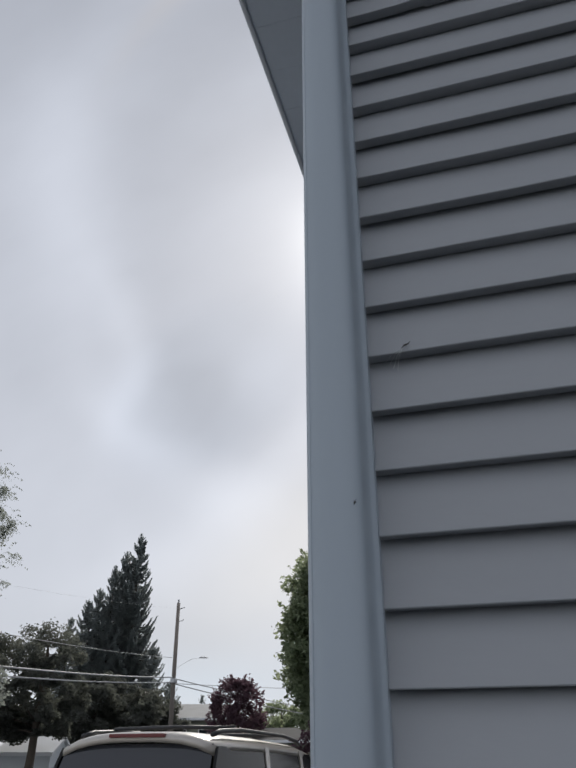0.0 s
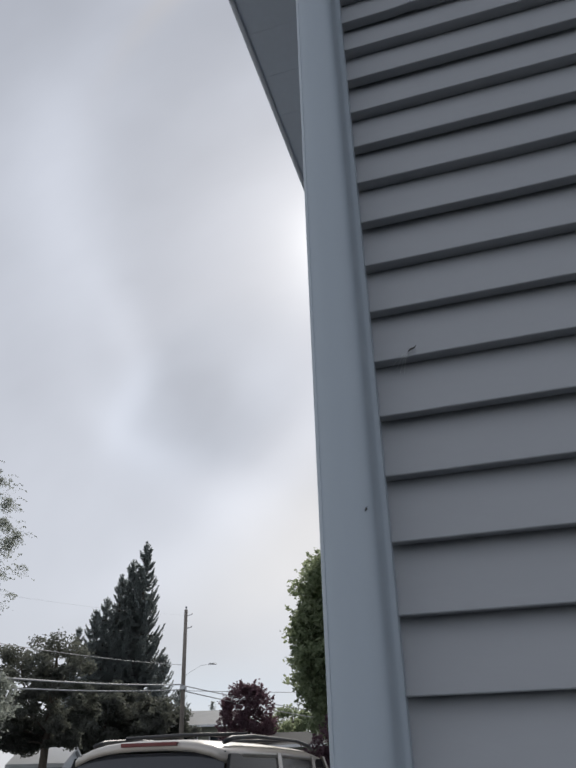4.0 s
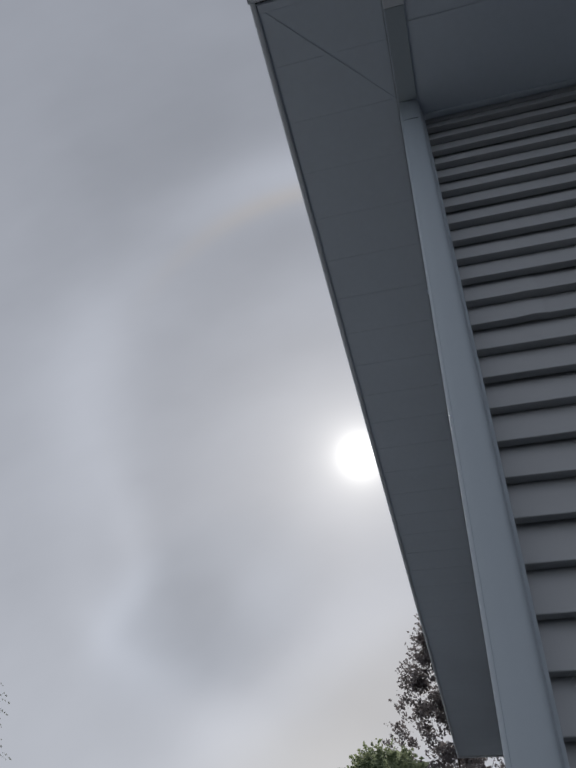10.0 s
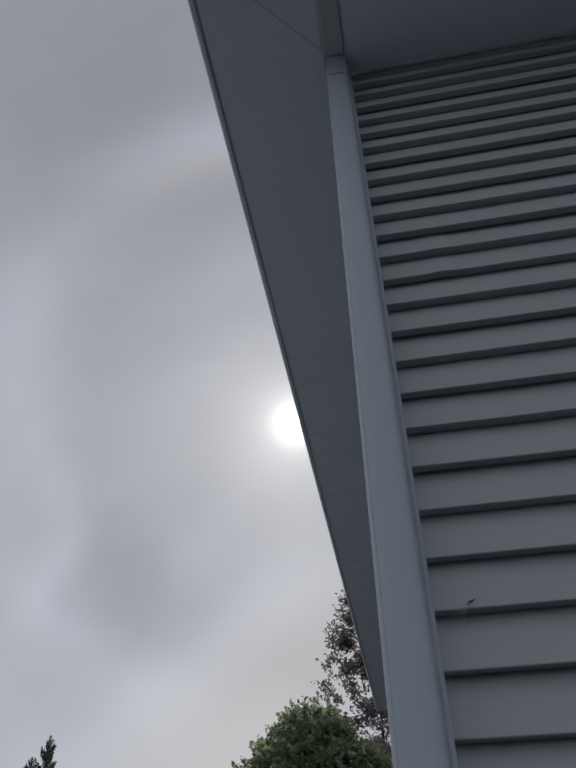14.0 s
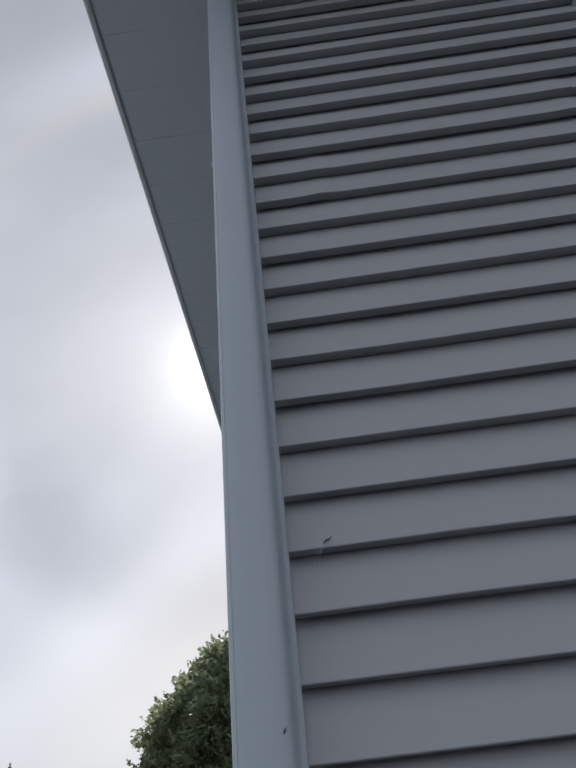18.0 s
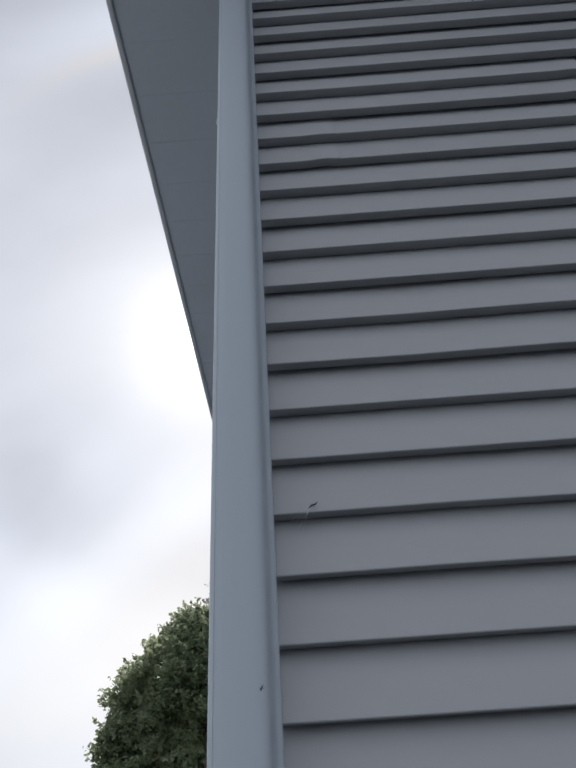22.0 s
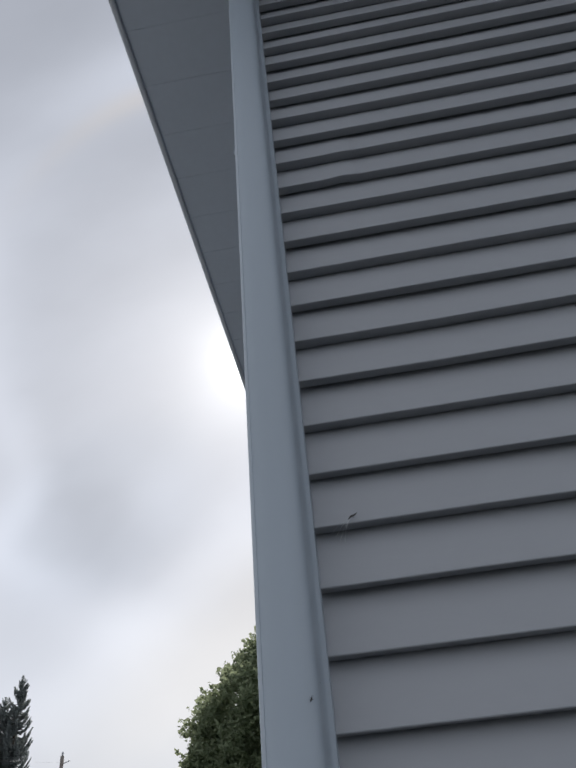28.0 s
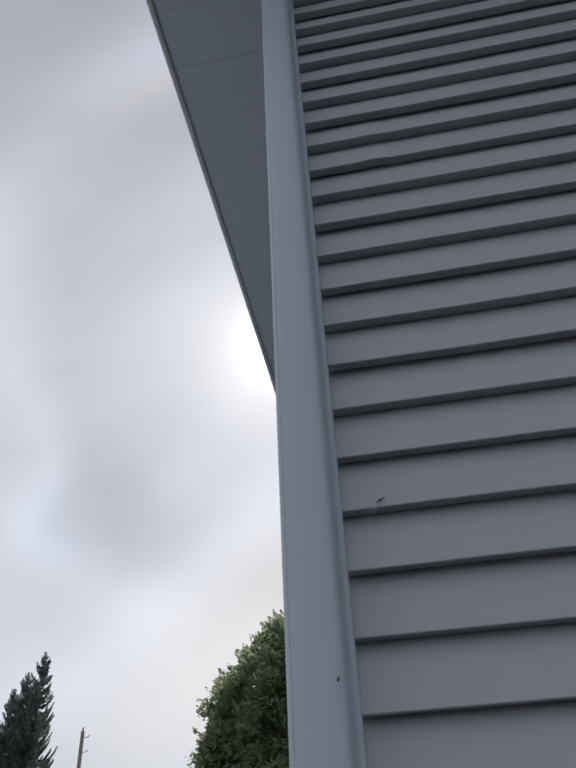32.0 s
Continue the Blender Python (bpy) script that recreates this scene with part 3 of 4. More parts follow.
# ---- trees ----
def leaves_mesh(name, centres, size, mat, droop=0.0, rng=None, narrow=0.55, aim=None):
    """One mesh of many small folded leaves at the given places."""
    n = len(centres)
    d = rng.normal(size=(n, 3))
    d[:, 2] = d[:, 2] * 0.6 - droop
    if aim is not None:
        d = d * 0.45 + aim
    d /= np.linalg.norm(d, axis=1)[:, None]
    w = np.cross(d, rng.normal(size=(n, 3)))
    w /= np.linalg.norm(w, axis=1)[:, None]
    s = size * rng.uniform(0.6, 1.3, n)[:, None]
    fold = np.cross(d, w) * s * 0.12
    verts = np.stack([centres - d * s * 0.5, centres + w * s * narrow * 0.5 + fold, centres + d * s * 0.5, centres - w * s * narrow * 0.5 + fold], 1).reshape(-1, 3)
    me = bpy.data.meshes.new(name)
    me.from_pydata(verts.tolist(), [], np.arange(4 * n).reshape(n, 4).tolist())
    me.materials.append(mat)
    return me


ROUND = ((0.0, 0.35), (0.1, 0.70), (0.25, 0.93), (0.45, 1.0), (0.65, 0.93), (0.8, 0.75), (0.92, 0.47), (1.0, 0.12))


def broadleaf(az, distance, label, crown, mat, leaf, count, seed, clumps=90, spread=0.55, droop=0.2, trunk=0.16, category="tree", kind_name="broadleaf_tree", shell=0.55, profile=ROUND, airy=0.0, limbs=14, shoots=0, shoot=0.7):
    """A tree with a tapered trunk, limbs and a crown of many leaves. crown: half width, lower and upper height."""
    rng = np.random.default_rng(seed)
    x, y, g = out_there(az, distance)
    half, low, high = crown
    low, high = low - g, high - g
    tree = empty(kind_name, (x, y, g))
    tagged(tree, label, category)
    mid, tall = (low + high) / 2, (high - low) / 2
    # clumps of leaves, most of them near the outline of the crown
    s = rng.uniform(0.02, 0.985, clumps)
    turn = rng.uniform(0, 2 * np.pi, clumps)
    wide = np.interp(s, [p[0] for p in profile], [p[1] for p in profile]) * half
    r = shell + (1 - shell) * rng.uniform(0, 1, clumps) ** 0.7
    lump = 1 + 0.05 * np.sin(turn * 3 + seed + s * 9) + 0.05 * np.sin(turn * 7 + s * 23 + 2 * seed)
    hub = np.stack([np.cos(turn) * wide * r * lump, np.sin(turn) * wide * r * lump, low + s * (high - low)], 1)
    bm = bmesh.new()
    fork = low + 0.25 * (high - low)
    tube(bm, [(0, 0, -0.1), (0.03, 0.02, fork * 0.5), (0.0, 0.05, fork), (0.05, 0.0, mid + tall * 0.4), (0.02, 0.0, high - tall * 0.25)], [trunk * 1.3, trunk, trunk * 0.85, trunk * 0.4, trunk * 0.1], 8)
    part("trunk", bm, BARK, tree, smooth=True)
    for h in hub[:: max(1, clumps // limbs)]:
        start = fork * (0.7 + 0.5 * rng.uniform())
        a = Vector((0, 0, start))
        b = Vector(h)
        m = a.lerp(b, 0.5) + Vector((0, 0, 0.25 * (b - a).length * 0.3))
        part("limb", tube(bmesh.new(), [a, m, b], [trunk * 0.32, trunk * 0.18, trunk * 0.04], 5), BARK, tree, smooth=True)
    ball = spread * rng.uniform(0.55, 1.45, clumps)
    weight = ball ** 2 * (1 - airy * s) * rng.uniform(0.5, 1.3, clumps)
    pick = rng.choice(clumps, count, p=weight / weight.sum())
    d = rng.normal(size=(count, 3))
    d /= np.linalg.norm(d, axis=1)[:, None]
    reach = rng.uniform(0, 1, (count, 1)) ** 0.45 * ball[pick][:, None] * (1 + 0.35 * np.sin(d[:, :1] * 5 + pick[:, None]) * np.sin(d[:, 2:] * 4 + 2 * pick[:, None]))
    spot = hub[pick] + d * reach * np.array([1.15, 1.15, 0.85])
    spot[:, 2] -= droop * 0.25 * reach[:, 0]
    if shoots:
        # leafy shoots that break the outline, bent over at their tips
        s = rng.uniform(0.04, 0.99, shoots)
        turn = rng.uniform(0, 2 * np.pi, shoots)
        wide = np.interp(s, [p[0] for p in profile], [p[1] for p in profile]) * half * rng.uniform(0.80, 0.98, shoots)
        root = np.stack([np.cos(turn) * wide, np.sin(turn) * wide, low + s * (high - low)], 1)
        out = np.stack([np.cos(turn), np.sin(turn), rng.uniform(0.1, 1.3, shoots) + 0.8 * s], 1) + rng.normal(size=(shoots, 3)) * 0.3
        out /= np.linalg.norm(out, axis=1)[:, None]
        reach = shoot * rng.uniform(0.35, 1.15, shoots)
        who = np.repeat(np.arange(shoots), 18)
        f = rng.uniform(0, 1, len(who))[:, None]
        tip = root[who] + out[who] * f * reach[who][:, None] + rng.normal(size=(len(who), 3)) * leaf * 0.55 * (1.15 - f)
        tip[:, 2:] -= 0.3 * f ** 2 * reach[who][:, None] * droop
        spot = np.concatenate([spot, tip])
    crown_ob = new("crown", leaves_mesh("crown", spot, leaf, mat, droop, rng))
    crown_ob.parent = tree
    return tree


def spruce(az, distance, top, half, label, seed, count=15000, bare=0.0):
    """A conifer: a straight trunk, whorls of boughs that sag and turn up at their tips, and needle sprays."""
    rng = np.random.default_rng(seed)
    x, y, g = out_there(az, distance)
    tall = top - g
    tree = empty("spruce_tree", (x, y, g))
    tagged(tree, label, "tree")
    bm = bmesh.new()
    tube(bm, [(0, 0, -0.1), (0, 0, tall * 0.5), (0, 0, tall)], [0.015 * tall, 0.009 * tall, 0.01], 8)
    part("trunk", bm, BARK, tree, smooth=True)
    whorls = int(tall / 0.5)
    h = np.repeat(np.linspace(0.05, 0.975, whorls), 12)
    boughs = len(h)
    h = np.clip(h + rng.normal(size=boughs) * 0.25 / tall, 0.03, 0.985)
    turn = rng.uniform(0, 2 * np.pi, boughs)
    reach = half * (1 - h) ** 0.8 * rng.uniform(0.62, 1.12, boughs) + 0.16
    lift = 0.25 + 0.45 * h
    bm = bmesh.new()
    for i in range(0, boughs, 2):
        o = Vector((math.cos(turn[i]), math.sin(turn[i]), 0)) * reach[i]
        z = tall * h[i]
        tube(bm, [(0, 0, z), (o.x * 0.6, o.y * 0.6, z - 0.10 * reach[i]), (o.x, o.y, z + 0.1 * reach[i])], [0.03, 0.02, 0.006], 4)
    tagged(part("bough_wood", bm, BARK, tree), kind="stuff")
    weight = reach ** 1.25
    pick = rng.choice(boughs, count, p=weight / weight.sum())
    s = rng.uniform(0.0, 1.0, count) ** 0.75
    away = reach[pick] * s
    z = tall * h[pick] - 0.26 * reach[pick] * np.sin(s * np.pi * 0.8) + lift[pick] * reach[pick] * s ** 3
    side = rng.uniform(-1, 1, count) * 0.24 * reach[pick] * (1.02 - s) ** 0.7 * s ** 0.4
    ox, oy = np.cos(turn[pick]), np.sin(turn[pick])
    hang = -np.abs(rng.normal(size=count)) * 0.13 * (1.1 - s)
    spot = np.stack([ox * away - oy * side, oy * away + ox * side, z + hang], 1)
    aim = np.stack([ox * 0.8, oy * 0.8, -0.2 + 1.1 * s ** 2], 1)
    crown_ob = new("crown", leaves_mesh("crown", spot, 0.24, NEEDLE, 0.1, rng, 0.26, aim))
    crown_ob.parent = tree
    tip = np.stack([rng.normal(size=90) * 0.05, rng.normal(size=90) * 0.05, tall - rng.uniform(0, 0.7, 90)], 1)
    leader = new("leader", leaves_mesh("leader", tip, 0.26, NEEDLE, -0.6, rng, 0.2))
    leader.parent = tree
    return tree


def build_trees():
    spruce(-28.2, 62, height_at(17.4, 62), 3.5, "tall dark green spruce with uneven ragged outline", 3, 150000)
    spruce(-29.15, 62.5, height_at(16.0, 62.5), 3.6, "second tall dark spruce grown into the first", 4, 110000)
    spruce(-29.9, 61.5, height_at(14.9, 61.5), 2.6, "third dark spruce crowded against the tall ones", 27, 60000)
    spruce(-30.9, 61, height_at(13.2, 61), 3.0, "dark spruce growing beside the tall ones", 5, 60000)
    spruce(-31.6, 60, height_at(12.3, 60), 2.7, "dark spruce with a blunt crown", 6, 50000)
    spruce(-32.7, 59, height_at(11.0, 59), 2.0, "small dark spruce with a pointed leader", 7, 28000)
    spruce(-26.3, 60, height_at(9.2, 60), 3.0, "short dark spruce at the foot of the tall one", 8, 36000)
    spruce(-24.9, 61, height_at(6.9, 61), 2.2, "short dark spruce behind the utility pole", 10, 12000)
    spruce(-22.55, 75, height_at(6.0, 75), 1.6, "small distant conifer behind the houses", 9, 3500)
    h = height_at
    dome = ((0.0, 0.55), (0.15, 0.95), (0.4, 1.0), (0.6, 0.85), (0.8, 0.6), (1.0, 0.25))
    broadleaf(-33.9, 33, "dark green broad tree behind the parked vehicle", (2.35, h(3.1, 33), h(10.6, 33)), DARKLEAF, 0.14, 32000, 11, 150, 0.27, airy=0.95, shell=0.15, profile=dome)
    broadleaf(-37.2, 35, "dark green broad tree with thin airy top", (2.65, h(3.0, 35), h(9.6, 35)), DARKLEAF, 0.14, 30000, 12, 150, 0.28, airy=0.93, shell=0.15, profile=dome)
    broadleaf(-30.2, 55, "dark shrubby tree below the spruce", (3.6, h(2.4, 55), h(7.2, 55)), DARKLEAF, 0.27, 20000, 13, 150, 0.45, shell=0.3)
    broadleaf(-26.6, 56, "dark shrubby tree at the foot of the spruce", (3.2, h(2.3, 56), h(6.0, 56)), DARKLEAF, 0.27, 18000, 14, 140, 0.42, shell=0.3)
    broadleaf(-42.6, 22, "pale green weeping birch with thin hanging twigs", (2.1, h(9.5, 22), h(23.0, 22)), BIRCH, 0.055, 36000, 15, 230, 0.18, 2.2, 0.12, shell=0.35, shoots=260, shoot=0.7)
    broadleaf(-40.6, 24, "bright green bushy tree below the birch", (1.9, h(3.0, 24), h(9.0, 24)), BIRCH, 0.12, 12000, 16, 110, 0.30)
    maple = ((0.0, 0.25), (0.07, 0.60), (0.16, 0.80), (0.26, 0.90), (0.42, 0.99), (0.56, 0.96), (0.68, 0.85), (0.79, 0.66), (0.89, 0.42), (0.96, 0.22), (1.0, 0.08))
    broadleaf(-8.7, 28, "dense round green maple tree lit on its crown", (3.64, h(1.6, 28), h(19.5, 28)), GREEN, 0.19, 110000, 21, 520, 0.46, 0.3, 0.2, shell=0.45, profile=maple, shoots=1100, shoot=0.75)
    broadleaf(-3.9, 18, "purple-leaved plum tree in front of the maple", (1.4, h(2.0, 18), h(12.8, 18)), PLUM, 0.11, 19000, 22, 260, 0.2, shell=0.2, shoots=300, shoot=0.45)
    broadleaf(-11.6, 23, "low dark purple shrub under the maple", (1.3, 0.5, h(5.8, 23)), PLUM, 0.13, 14000, 23, 100, 0.26, shell=0.2, category="shrub", kind_name="purple_shrub")
    broadleaf(-3.4, 34, "open mauve-leaved cherry tree rising behind the maple", (3.5, h(10.0, 34), h(29.5, 34)), CHERRY, 0.16, 30000, 24, 260, 0.30, 0.5, 0.08, shell=0.1, limbs=7, shoots=520, shoot=1.0, profile=((0.0, 1.0), (0.3, 0.98), (0.6, 0.72), (0.85, 0.42), (1.0, 0.1)))
    broadleaf(-19.8, 45, "round dark purple plum tree by the houses", (1.65, h(2.2, 45), h(7.0, 45)), PLUM, 0.15, 15000, 25, 150, 0.28, 0.0, shell=0.15, shoots=260, shoot=0.55)
    broadleaf(-16.6, 58, "bright green trees beyond the roofs", (2.6, h(2.5, 58), h(5.4, 58)), GREEN, 0.27, 6000, 26, 60, 0.45)


build_trees()


# ---- pole, wires ----
def build_pole():
    d = 42.0
    x, y, g = out_there(-24.6, d)
    top = height_at(12.4, d)
    pole = empty("utility_pole", (x, y, g))
    tagged(pole, "weathered wooden utility pole with a street lamp arm", "utility pole")
    lean = -0.05
    bm = bmesh.new()
    tube(bm, [(-lean * 1.2, 0, -0.2), (0, 0, (top - g) * 0.5), (lean, 0, top - g)], [0.145, 0.12, 0.095], 10)
    part("mast", bm, WOOD, pole, smooth=True)
    for el in (12.0, 11.1):
        z = height_at(el, d) - g
        bm = bmesh.new()
        tube(bm, [(0.0, 0, z - 0.05), (0.3, 0, z + 0.02), (0.36, 0, z + 0.08)], [0.02, 0.02, 0.035], 6)
        part("insulator_arm", bm, STEEL, pole)
    bm = bmesh.new()
    z = height_at(12.4, d) - g
    tube(bm, [(lean, 0, z), (lean, 0, z + 0.14), (lean, 0, z + 0.2)], [0.03, 0.06, 0.03], 6)
    part("top_insulator", bm, STEEL, pole)
    z0, z1 = height_at(7.71, d) - g, height_at(8.43, d) - g
    bm = bmesh.new()
    tube(bm, [(0.05, 0, z0), (0.45, 0, z0 + 0.24), (1.0, 0, z1 - 0.05), (1.5, 0, z1)], [0.009, 0.008, 0.007, 0.007], 6)
    arm = part("lamp_arm", bm, LAMP_GREY, pole)
    bm = bmesh.new()
    tube(bm, [(1.45, 0, z1), (1.55, 0, z1 + 0.02), (1.8, 0, z1 + 0.01), (1.95, 0, z1 - 0.02)], [0.03, 0.05, 0.055, 0.02], 8)
    part("lamp_head", bm, LAMP_GREY, pole, "grey street lamp head")
    part("transformer_bracket", boxed(-0.13, 0.15, -0.16, 0.16, height_at(6.95, d) - g - 0.12, height_at(7.1, d) - g, edge=0.03), STEEL, pole)

    def wire(label, el0, far_az, far_d, via_az, via_el, r, sag):
        """A wire from the pole past a known direction to a point out of sight."""
        a, b = out_there(-24.65, d), out_there(far_az, far_d)
        p, q = Vector((a[0], a[1], height_at(el0, d))), Vector((b[0], b[1], 0))
        t = Vector((math.sin(radians(via_az)), math.cos(radians(via_az))))
        u, w = q.xy - p.xy, p.xy - EYE.xy
        s = -(w.x * t.y - w.y * t.x) / (u.x * t.y - u.y * t.x)
        via = p.xy + u * s
        rise_to = height_at(via_el, (via - EYE.xy).length) + sag * 4 * s * (1 - s)
        q.z = p.z + (rise_to - p.z) / s
        pts = []
        for i in range(17):
            s = i / 16
            v = p.lerp(q, s)
            v.z -= sag * 4 * s * (1 - s)
            pts.append(v)
        tagged(new("overhead_wire", finish("overhead_wire", tube(bmesh.new(), pts, r, 6), WIRE, True)), label, "wire", "wires on the utility pole")

    wire("thick pale telephone cable sagging to the pole", 7.17, -52, 17, -37.1, 7.53, 0.030, 0.2)
    wire("second thick telephone cable below the first", 6.83, -52, 17, -37.0, 6.9, 0.026, 0.2)
    wire("thin pale power line across the spruce", 8.5, -52, 17, -32.0, 9.1, 0.012, 0.2)
    wire("thin power line to the upper insulator", 12.0, -52, 17, -31.0, 12.4, 0.0022, 0.2)
    wire("cable running on past the plum tree", 7.1, -8, 62, -18.4, 5.85, 0.028, 0.25)
    wire("second cable running on past the plum tree", 6.75, -8, 62, -18.4, 5.45, 0.028, 0.25)
    wire("thin level power line beyond the plum tree", 6.75, -4, 75, -16.0, 6.5, 0.018, 0.2)


build_pole()


# ---- houses in the distance ----
def small_house(az, distance, wide, deep, eave, ridge, wall_mat, roof_mat, label, turn=0.0, window=True, over=0.5, hip=0.0):
    x, y, g = out_there(az, distance)
    house = empty("neighbour_house", (x, y, g), turn)
    tagged(house, label, "house")
    eave, ridge = eave - g, ridge - g
    part("wall", boxed(-wide / 2, wide / 2, -deep / 2, deep / 2, -0.2, eave), wall_mat, house)
    w, dd, t = wide / 2 + over, deep / 2 + over, 0.12
    outline = [(-dd, eave - 0.05), (-dd, eave + t - 0.05), (0, ridge + t), (dd, eave + t - 0.05), (dd, eave - 0.05), (0, ridge)]
    bm = prism(outline, "x", -w, w)
    for v in bm.verts:
        if abs(v.co.y) < 0.01:
            v.co.x *= 1 - hip
    part("roof", bm, roof_mat, house)
    if not hip:
        part("gable", prism([(-deep / 2, eave), (0, ridge - 0.02), (deep / 2, eave)], "x", -wide / 2, wide / 2), wall_mat, house)
    part("fascia", boxed(-w, w, -dd - 0.03, -dd - 0.002, eave - 0.08, eave + t - 0.06), VINYL, house, "white fascia board")
    if window:
        for u in (-0.28, 0.22):
            frame_ob = part("window", boxed(u * wide - 0.6, u * wide + 0.6, -deep / 2 - 0.05, -deep / 2 - 0.005, eave - 1.7, eave - 0.6), VINYL, house)
            part("pane", boxed(u * wide - 0.52, u * wide + 0.52, -deep / 2 - 0.06, -deep / 2 - 0.051, eave - 1.62, eave - 0.68), PANE, frame_ob)


h_ = height_at
small_house(-22.2, 60, 4.0, 8.0, h_(4.4, 56), h_(5.3, 60), TAN, ROOF_GREY, "distant olive house with a pale grey roof", 12)
small_house(-16.6, 47, 5.0, 6.0, h_(3.0, 44), h_(3.75, 47), TAN, ROOF_DARK, "distant dark-roofed house with a white fascia", 8, True, 0.4, 0.25)
small_house(-33.6, 37, 2.3, 2.4, h_(2.1, 36), h_(3.0, 37), SHED_WALL, STUCCO, "small pale shed with a grey metal roof behind the trees", 12, False, 0.15)


def build_fence():
    fence = empty("chain_fence", out_there(-35.5, 24), 30)
    tagged(fence, "low grey wire fence under the dark trees", "fence")
    for i in range(9):
        bm = bmesh.new()
        tube(bm, [(-4 + i, 0, -0.2), (-4 + i, 0, 1.35)], 0.03, 6)
        part("post", bm, STEEL, fence)
    for z in (0.35, 0.85, 1.3):
        bm = bmesh.new()
        tube(bm, [(-4, 0, z), (4, 0, z)], 0.018, 6)
        part("rail", bm, STEEL, fence)


build_fence()


# ---- vehicles ----
def vehicle(at, turn, paint, label, tall=1.80, long=4.9, wide=1.86, rack=True, name="parked_suv"):
    """A tall wagon; its own +y is its front, its rear bumper at y = 0."""
    car = empty(name, at, turn)
    tagged(car, label, "car")
    w = wide / 2
    belt, sill = tall * 0.60, 0.32
    lower = [(0.02, sill + 0.1), (0.0, 0.75), (0.05, belt - 0.06), (0.10, belt), (long - 1.0, belt), (long - 0.3, belt - 0.16), (long - 0.06, belt - 0.32), (long, 0.62), (long - 0.04, sill + 0.06), (long - 0.4, sill), (0.4, sill)]
    bm = prism(lower, "x", -w, w)
    bmesh.ops.bevel(bm, geom=[e for e in bm.edges], offset=0.035, segments=2, affect="EDGES", profile=0.6)
    part("body", bm, paint, car, smooth=False)
    # cabin: roof shell over pillars, narrower towards the top
    tw = w - 0.11
    roof_z = tall
    rear_lean, front_lean = 0.32, 0.65
    ra, rb = 0.10 + rear_lean, long - 1.05 - front_lean
    bm = bmesh.new()
    rows = []
    for y, drop, nar in ((ra - 0.08, 0.055, 0.03), (ra, 0.02, 0.01), (ra + 0.4, 0.0, 0), ((ra + rb) / 2, -0.012, 0), (rb - 0.4, 0.0, 0), (rb, 0.03, 0.02)):
        ring = []
        for i in range(11):
            s = -1 + 2 * i / 10
            ring.append(bm.verts.new((s * (tw - nar), y, roof_z - drop - 0.09 * s ** 4 - 0.03 * s * s)))
        rows.append(ring)
    for a, b in zip(rows, rows[1:]):
        for i in range(10):
            bm.faces.new((a[i], a[i + 1], b[i + 1], b[i]))
    r = bmesh.ops.extrude_face_region(bm, geom=list(bm.faces))
    bmesh.ops.translate(bm, vec=(0, 0, -0.06), verts=[g for g in r["geom"] if isinstance(g, bmesh.types.BMVert)])
    roof = part("roof", bm, paint, car, smooth=True)
    zt = roof_z - 0.15

    def slab(name, corners, thick, mat, label=""):
        bm = bmesh.new()
        v = [bm.verts.new(c) for c in corners]
        f = bm.faces.new(v)
        bm.normal_update()
        n = f.normal * thick
        r = bmesh.ops.extrude_face_region(bm, geom=[f])
        bmesh.ops.translate(bm, vec=n, verts=[g for g in r["geom"] if isinstance(g, bmesh.types.BMVert)])
        return part(name, bm, mat, car, label)

    # glass between belt and roof, and the pillars in front of it
    slab("rear_window", [(-w + 0.12, 0.12, belt - 0.02), (w - 0.12, 0.12, belt - 0.02), (tw - 0.05, ra - 0.03, zt + 0.02), (-tw + 0.05, ra - 0.03, zt + 0.02)], -0.02, TINTED, "large dark tinted rear window")
    slab("windscreen", [(w - 0.12, long - 1.02, belt), (-w + 0.12, long - 1.02, belt), (-tw + 0.05, rb + 0.02, zt), (tw - 0.05, rb + 0.02, zt)], -0.02, TINTED)
    stations = [0.10, long * 0.345, long * 0.61, long - 1.02]
    high = [ra, long * 0.335, long * 0.59, rb]
    for sgn in (-1, 1):
        xb, xt = sgn * (w - 0.06), sgn * (tw - 0.005)
        for i in range(3):
            a0, a1, b0, b1 = stations[i] + 0.06, stations[i + 1] - 0.06, high[i] + 0.06, high[i + 1] - 0.05
            slab("side_window", [(xb, a0, belt), (xb, a1, belt), (xt, b1, zt), (xt, b0, zt)], sgn * -0.015, SIDE_TINTED)
        for i in range(4):
            k = 0.06 if i == 3 else 0.09
            slab("pillar", [(xb + sgn * 0.004, stations[i] - (0.02 if i else 0.0), belt - 0.02), (xb + sgn * 0.004, stations[i] + k, belt - 0.02), (xt + sgn * 0.012, high[i] + k + 0.01, zt + (0.03 if i else -0.005)), (xt + sgn * 0.012, high[i] - 0.04, zt + (0.03 if i else -0.005))], sgn * -0.03, SIDE_TINTED if i == 0 else paint)
    part("brake_light", boxed(-0.30, 0.30, ra - 0.105, ra - 0.05, zt + 0.075, zt + 0.11, edge=0.008), RED, car, "narrow red high brake light")
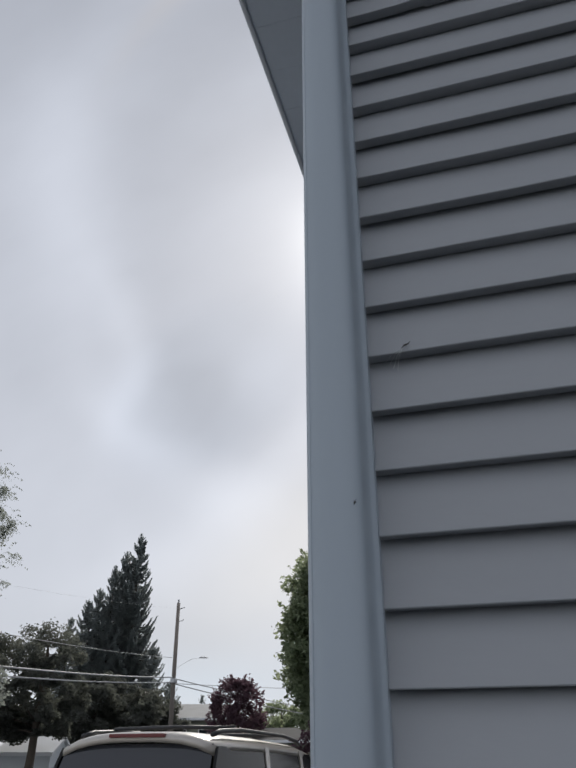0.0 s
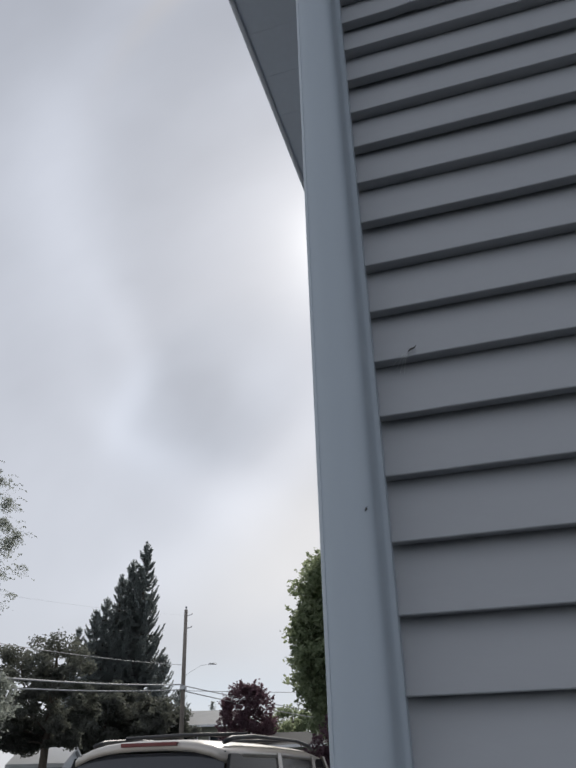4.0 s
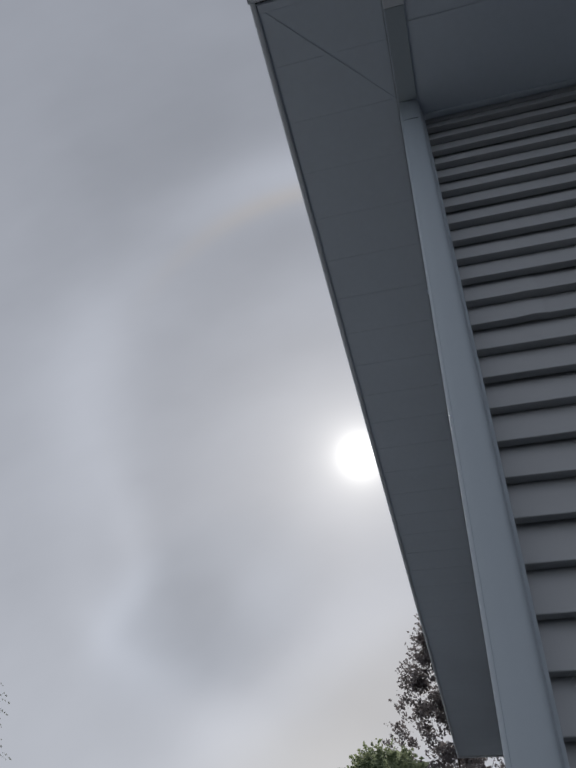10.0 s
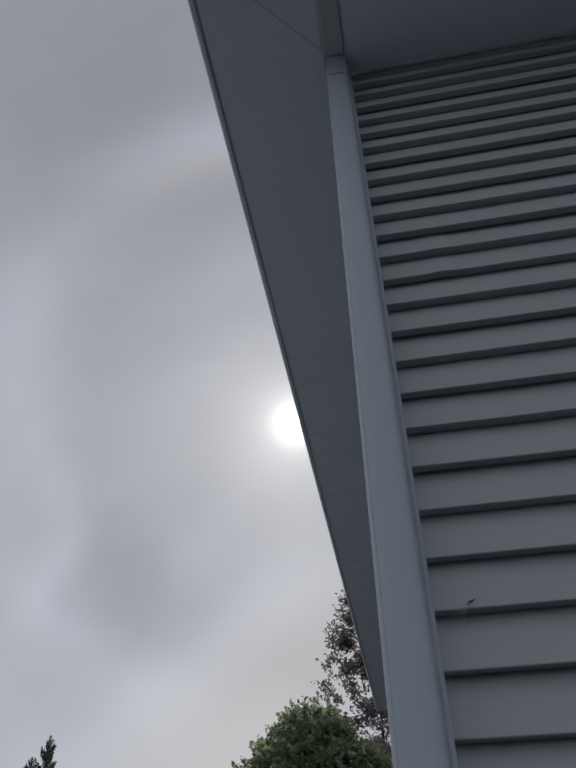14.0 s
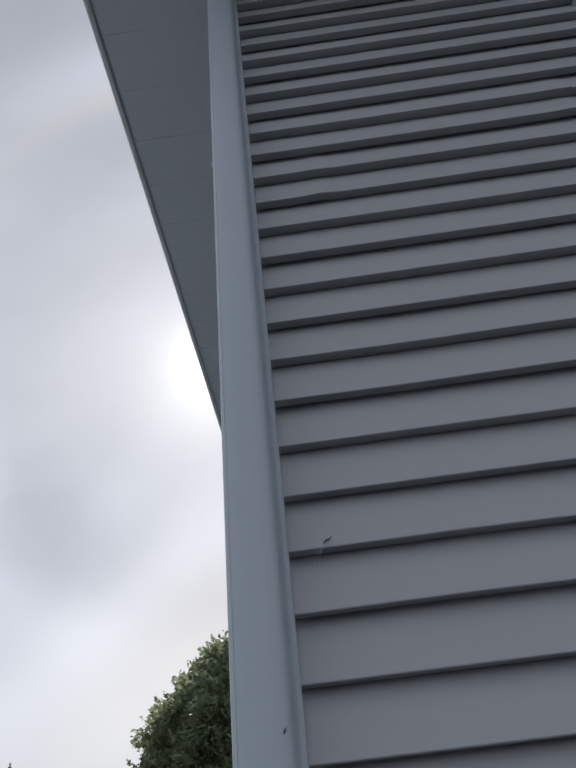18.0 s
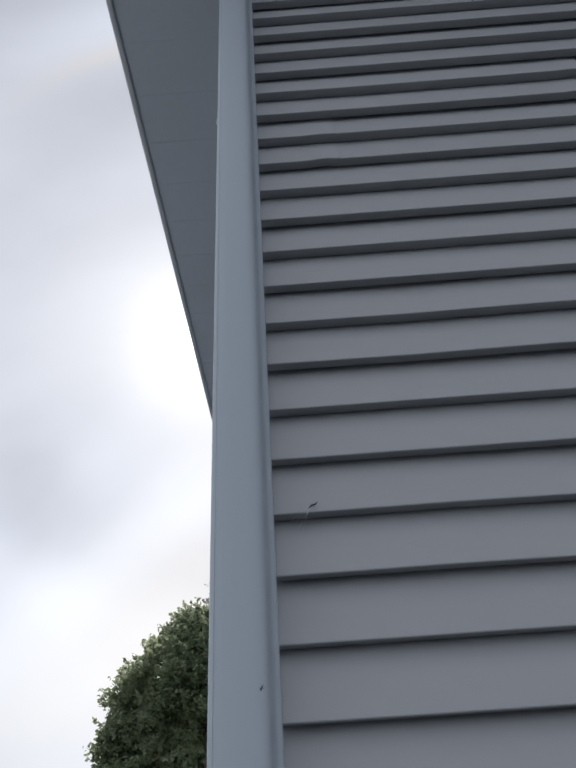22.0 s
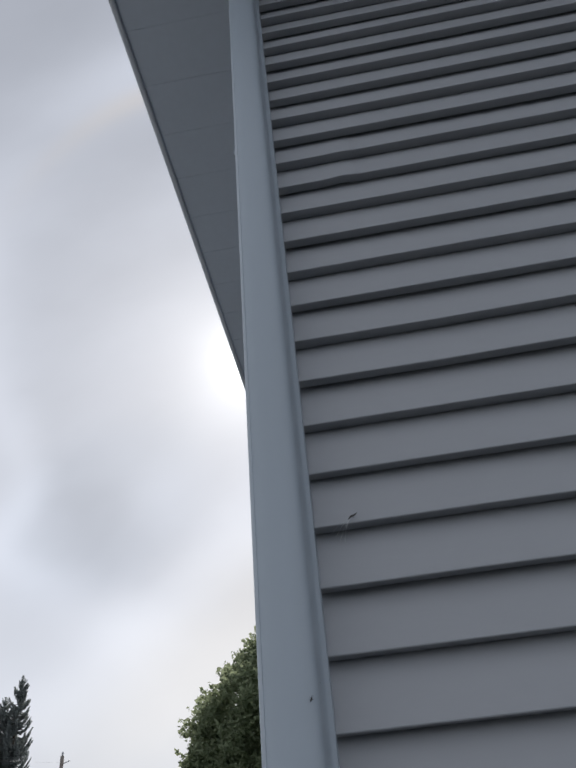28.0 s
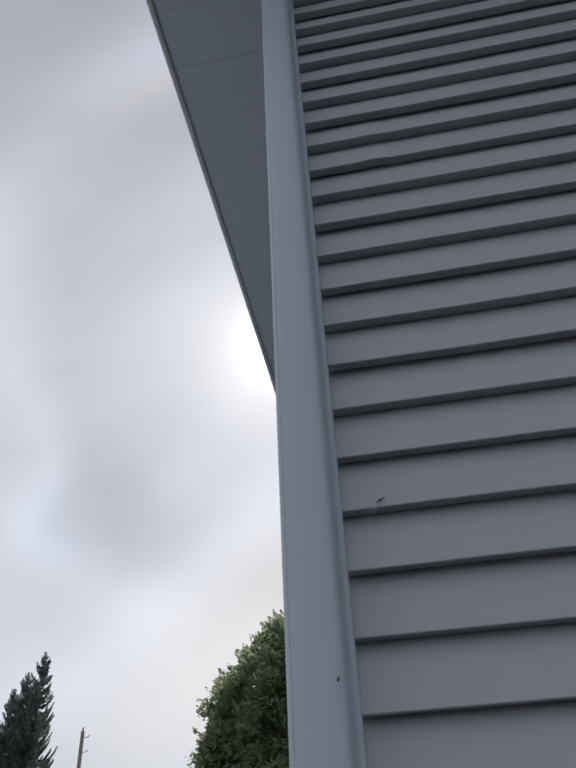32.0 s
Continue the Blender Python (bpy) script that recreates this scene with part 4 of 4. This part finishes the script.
    for sgn in (-1, 1):
        part("tail_light", boxed(sgn * (w - 0.12) - 0.07, sgn * (w - 0.12) + 0.07, -0.02, 0.12, belt - 0.34, belt - 0.04, edge=0.02), RED, car)
        part("door_mirror", boxed(sgn * (w + 0.06) - 0.08, sgn * (w + 0.06) + 0.08, long - 1.95, long - 1.82, belt, belt + 0.16, edge=0.03), BLACK, car)
        for y in (0.95, long - 0.95):
            wheel = part("wheel", bmesh.new(), RUBBER, car)
            bm = bmesh.new()
            bmesh.ops.create_cone(bm, cap_ends=True, segments=28, radius1=0.36, radius2=0.36, depth=0.24, matrix=pose(sgn * (w - 0.12), y, 0.36, 0, 90, 0))
            bmesh.ops.bevel(bm, geom=[e for e in bm.edges if len(e.link_faces) == 2 and any(len(f.verts) > 8 for f in e.link_faces)], offset=0.03, segments=2, affect="EDGES")
            part("tyre", bm, RUBBER, wheel)
            bm = bmesh.new()
            bmesh.ops.create_cone(bm, cap_ends=True, segments=20, radius1=0.22, radius2=0.20, depth=0.25, matrix=pose(sgn * (w - 0.11), y, 0.36, 0, 90, 0))
            part("rim", bm, STEEL, wheel)
    part("rear_bumper", boxed(-w + 0.02, w - 0.02, -0.07, 0.10, 0.36, 0.62, edge=0.04), BLACK, car)
    part("front_bumper", boxed(-w + 0.02, w - 0.02, long - 0.08, long + 0.06, 0.32, 0.60, edge=0.04), BLACK, car)
    if rack:
        for sgn in (-1, 1):
            bm = bmesh.new()
            x = sgn * (tw - 0.12)
            pts = [(x, ra + 0.10, roof_z - 0.05), (x, ra + 0.30, roof_z - 0.01), (x, ra + 0.9, roof_z + 0.03), (x, rb - 0.85, roof_z + 0.04), (x, rb - 0.3, roof_z + 0.005), (x, rb - 0.12, roof_z - 0.04)]
            tube(bm, pts, [0.022, 0.026, 0.022, 0.022, 0.026, 0.022], 8)
            part("roof_rail", bm, BLACK, car, "black roof rail", smooth=True)
        for y in (ra + 0.75, rb - 0.85):
            bm = bmesh.new()
            tube(bm, [(-tw + 0.12, y, roof_z + 0.045), (0, y, roof_z + 0.06), (tw - 0.12, y, roof_z + 0.045)], 0.02, 8)
            part("cross_bar", bm, BLACK, car, smooth=True)
    return car


vehicle((-3.38, 5.45, 0.03), 0.0, PAINT, "pewter sport utility vehicle with roof rack parked beside the house", 1.725, 5.5, 1.88)
x_, y_, g_ = out_there(-11.6, 22)
vehicle((x_, y_, g_), -70, WHITE_PAINT, "white wagon parked under the trees", 1.75, 4.6, 1.8, False, "parked_wagon")
x_, y_, g_ = out_there(-14.6, 26)
vehicle((x_, y_, g_), -60, WHITE_PAINT, "white wagon parked by the purple shrub", 1.72, 4.5, 1.8, False, "parked_wagon")


# ---- small marks on the wall ----
def build_marks():
    def speck(name, label, at, size, seed):
        rng = random.Random(seed)
        bm = bmesh.new()
        bmesh.ops.create_icosphere(bm, subdivisions=1, radius=size)
        for v in bm.verts:
            v.co = Vector((v.co.x * rng.uniform(0.5, 1.1), v.co.y * 0.5, v.co.z * rng.uniform(0.6, 1.4)))
        bm.transform(Matrix.Translation(at))
        tagged(new(name, finish(name, bm, BUG)), label, "insect")

    bm = bmesh.new()
    x, y, z = -0.21 * C, -0.665 * C, ZC - 0.69 * C
    tube(bm, [(x - 0.0016, y, z - 0.0034), (x - 0.0004, y - 0.0012, z - 0.001), (x + 0.0006, y - 0.001, z + 0.0012), (x + 0.0014, y, z + 0.003)], [0.0004, 0.0013, 0.0011, 0.0004], 6)
    for dx, dz, u in ((-0.003, 0.0006, -0.001), (0.0032, -0.0004, 0.0), (-0.0022, 0.0034, 0.0012), (0.003, 0.0048, 0.0018)):
        tube(bm, [(x, y - 0.0006, z + u), (x + dx * 0.6, y - 0.001, z + u + dz * 0.6), (x + dx, y, z + dz)], 0.0003, 4)
    tagged(new("dead_insect", finish("dead_insect", bm, BUG)), "tiny dark dead insect stuck on the corner post", "insect")
    speck("dead_insect", "tiny dark speck on the corner post edge", (-0.112 * C, -0.40 * C, ZC - 0.43 * C), 0.0014, 2)
    for x, z, s in ((1.8, 6.02, 0.0016), (4.3, 1.35, 0.0016), (0.12, 1.2, 0.0014), (0.1, 2.06, 0.0018), (4.1, 5.5, 0.0012)):
        speck("dead_insect", "tiny dark speck on the siding", (x * C, 0.001 + BUTT * (z % 1.0), ZC + z * C), s, int(x * 10))
    bm = bmesh.new()
    x, z = 0.55 * C, ZC + 2.06 * C
    tube(bm, [(x, -0.004, z), (x + 0.006, -0.006, z + 0.005), (x + 0.013, -0.005, z + 0.007), (x + 0.017, -0.006, z + 0.011)], [0.0006, 0.0016, 0.0013, 0.0005], 6)
    tube(bm, [(x + 0.006, -0.006, z + 0.004), (x + 0.011, -0.005, z + 0.002)], [0.0008, 0.0004], 5)
    tagged(new("twig", finish("twig", bm, BUG)), "small dark twig caught in a web on the siding", "twig")
    bm = bmesh.new()
    for dx, dz in ((-0.02, -0.028), (-0.026, -0.018), (-0.012, -0.030), (-0.032, -0.010)):
        tube(bm, [(x + 0.002, -0.004, z), (x + dx * 0.5, -0.001, z + dz * 0.55), (x + dx, BUTT * 0.6, z + dz)], 0.00035, 4)
    tagged(new("spider_web", finish("spider_web", bm, SILK)), "few pale strands of spider web under a siding lap", "spider web")


build_marks()
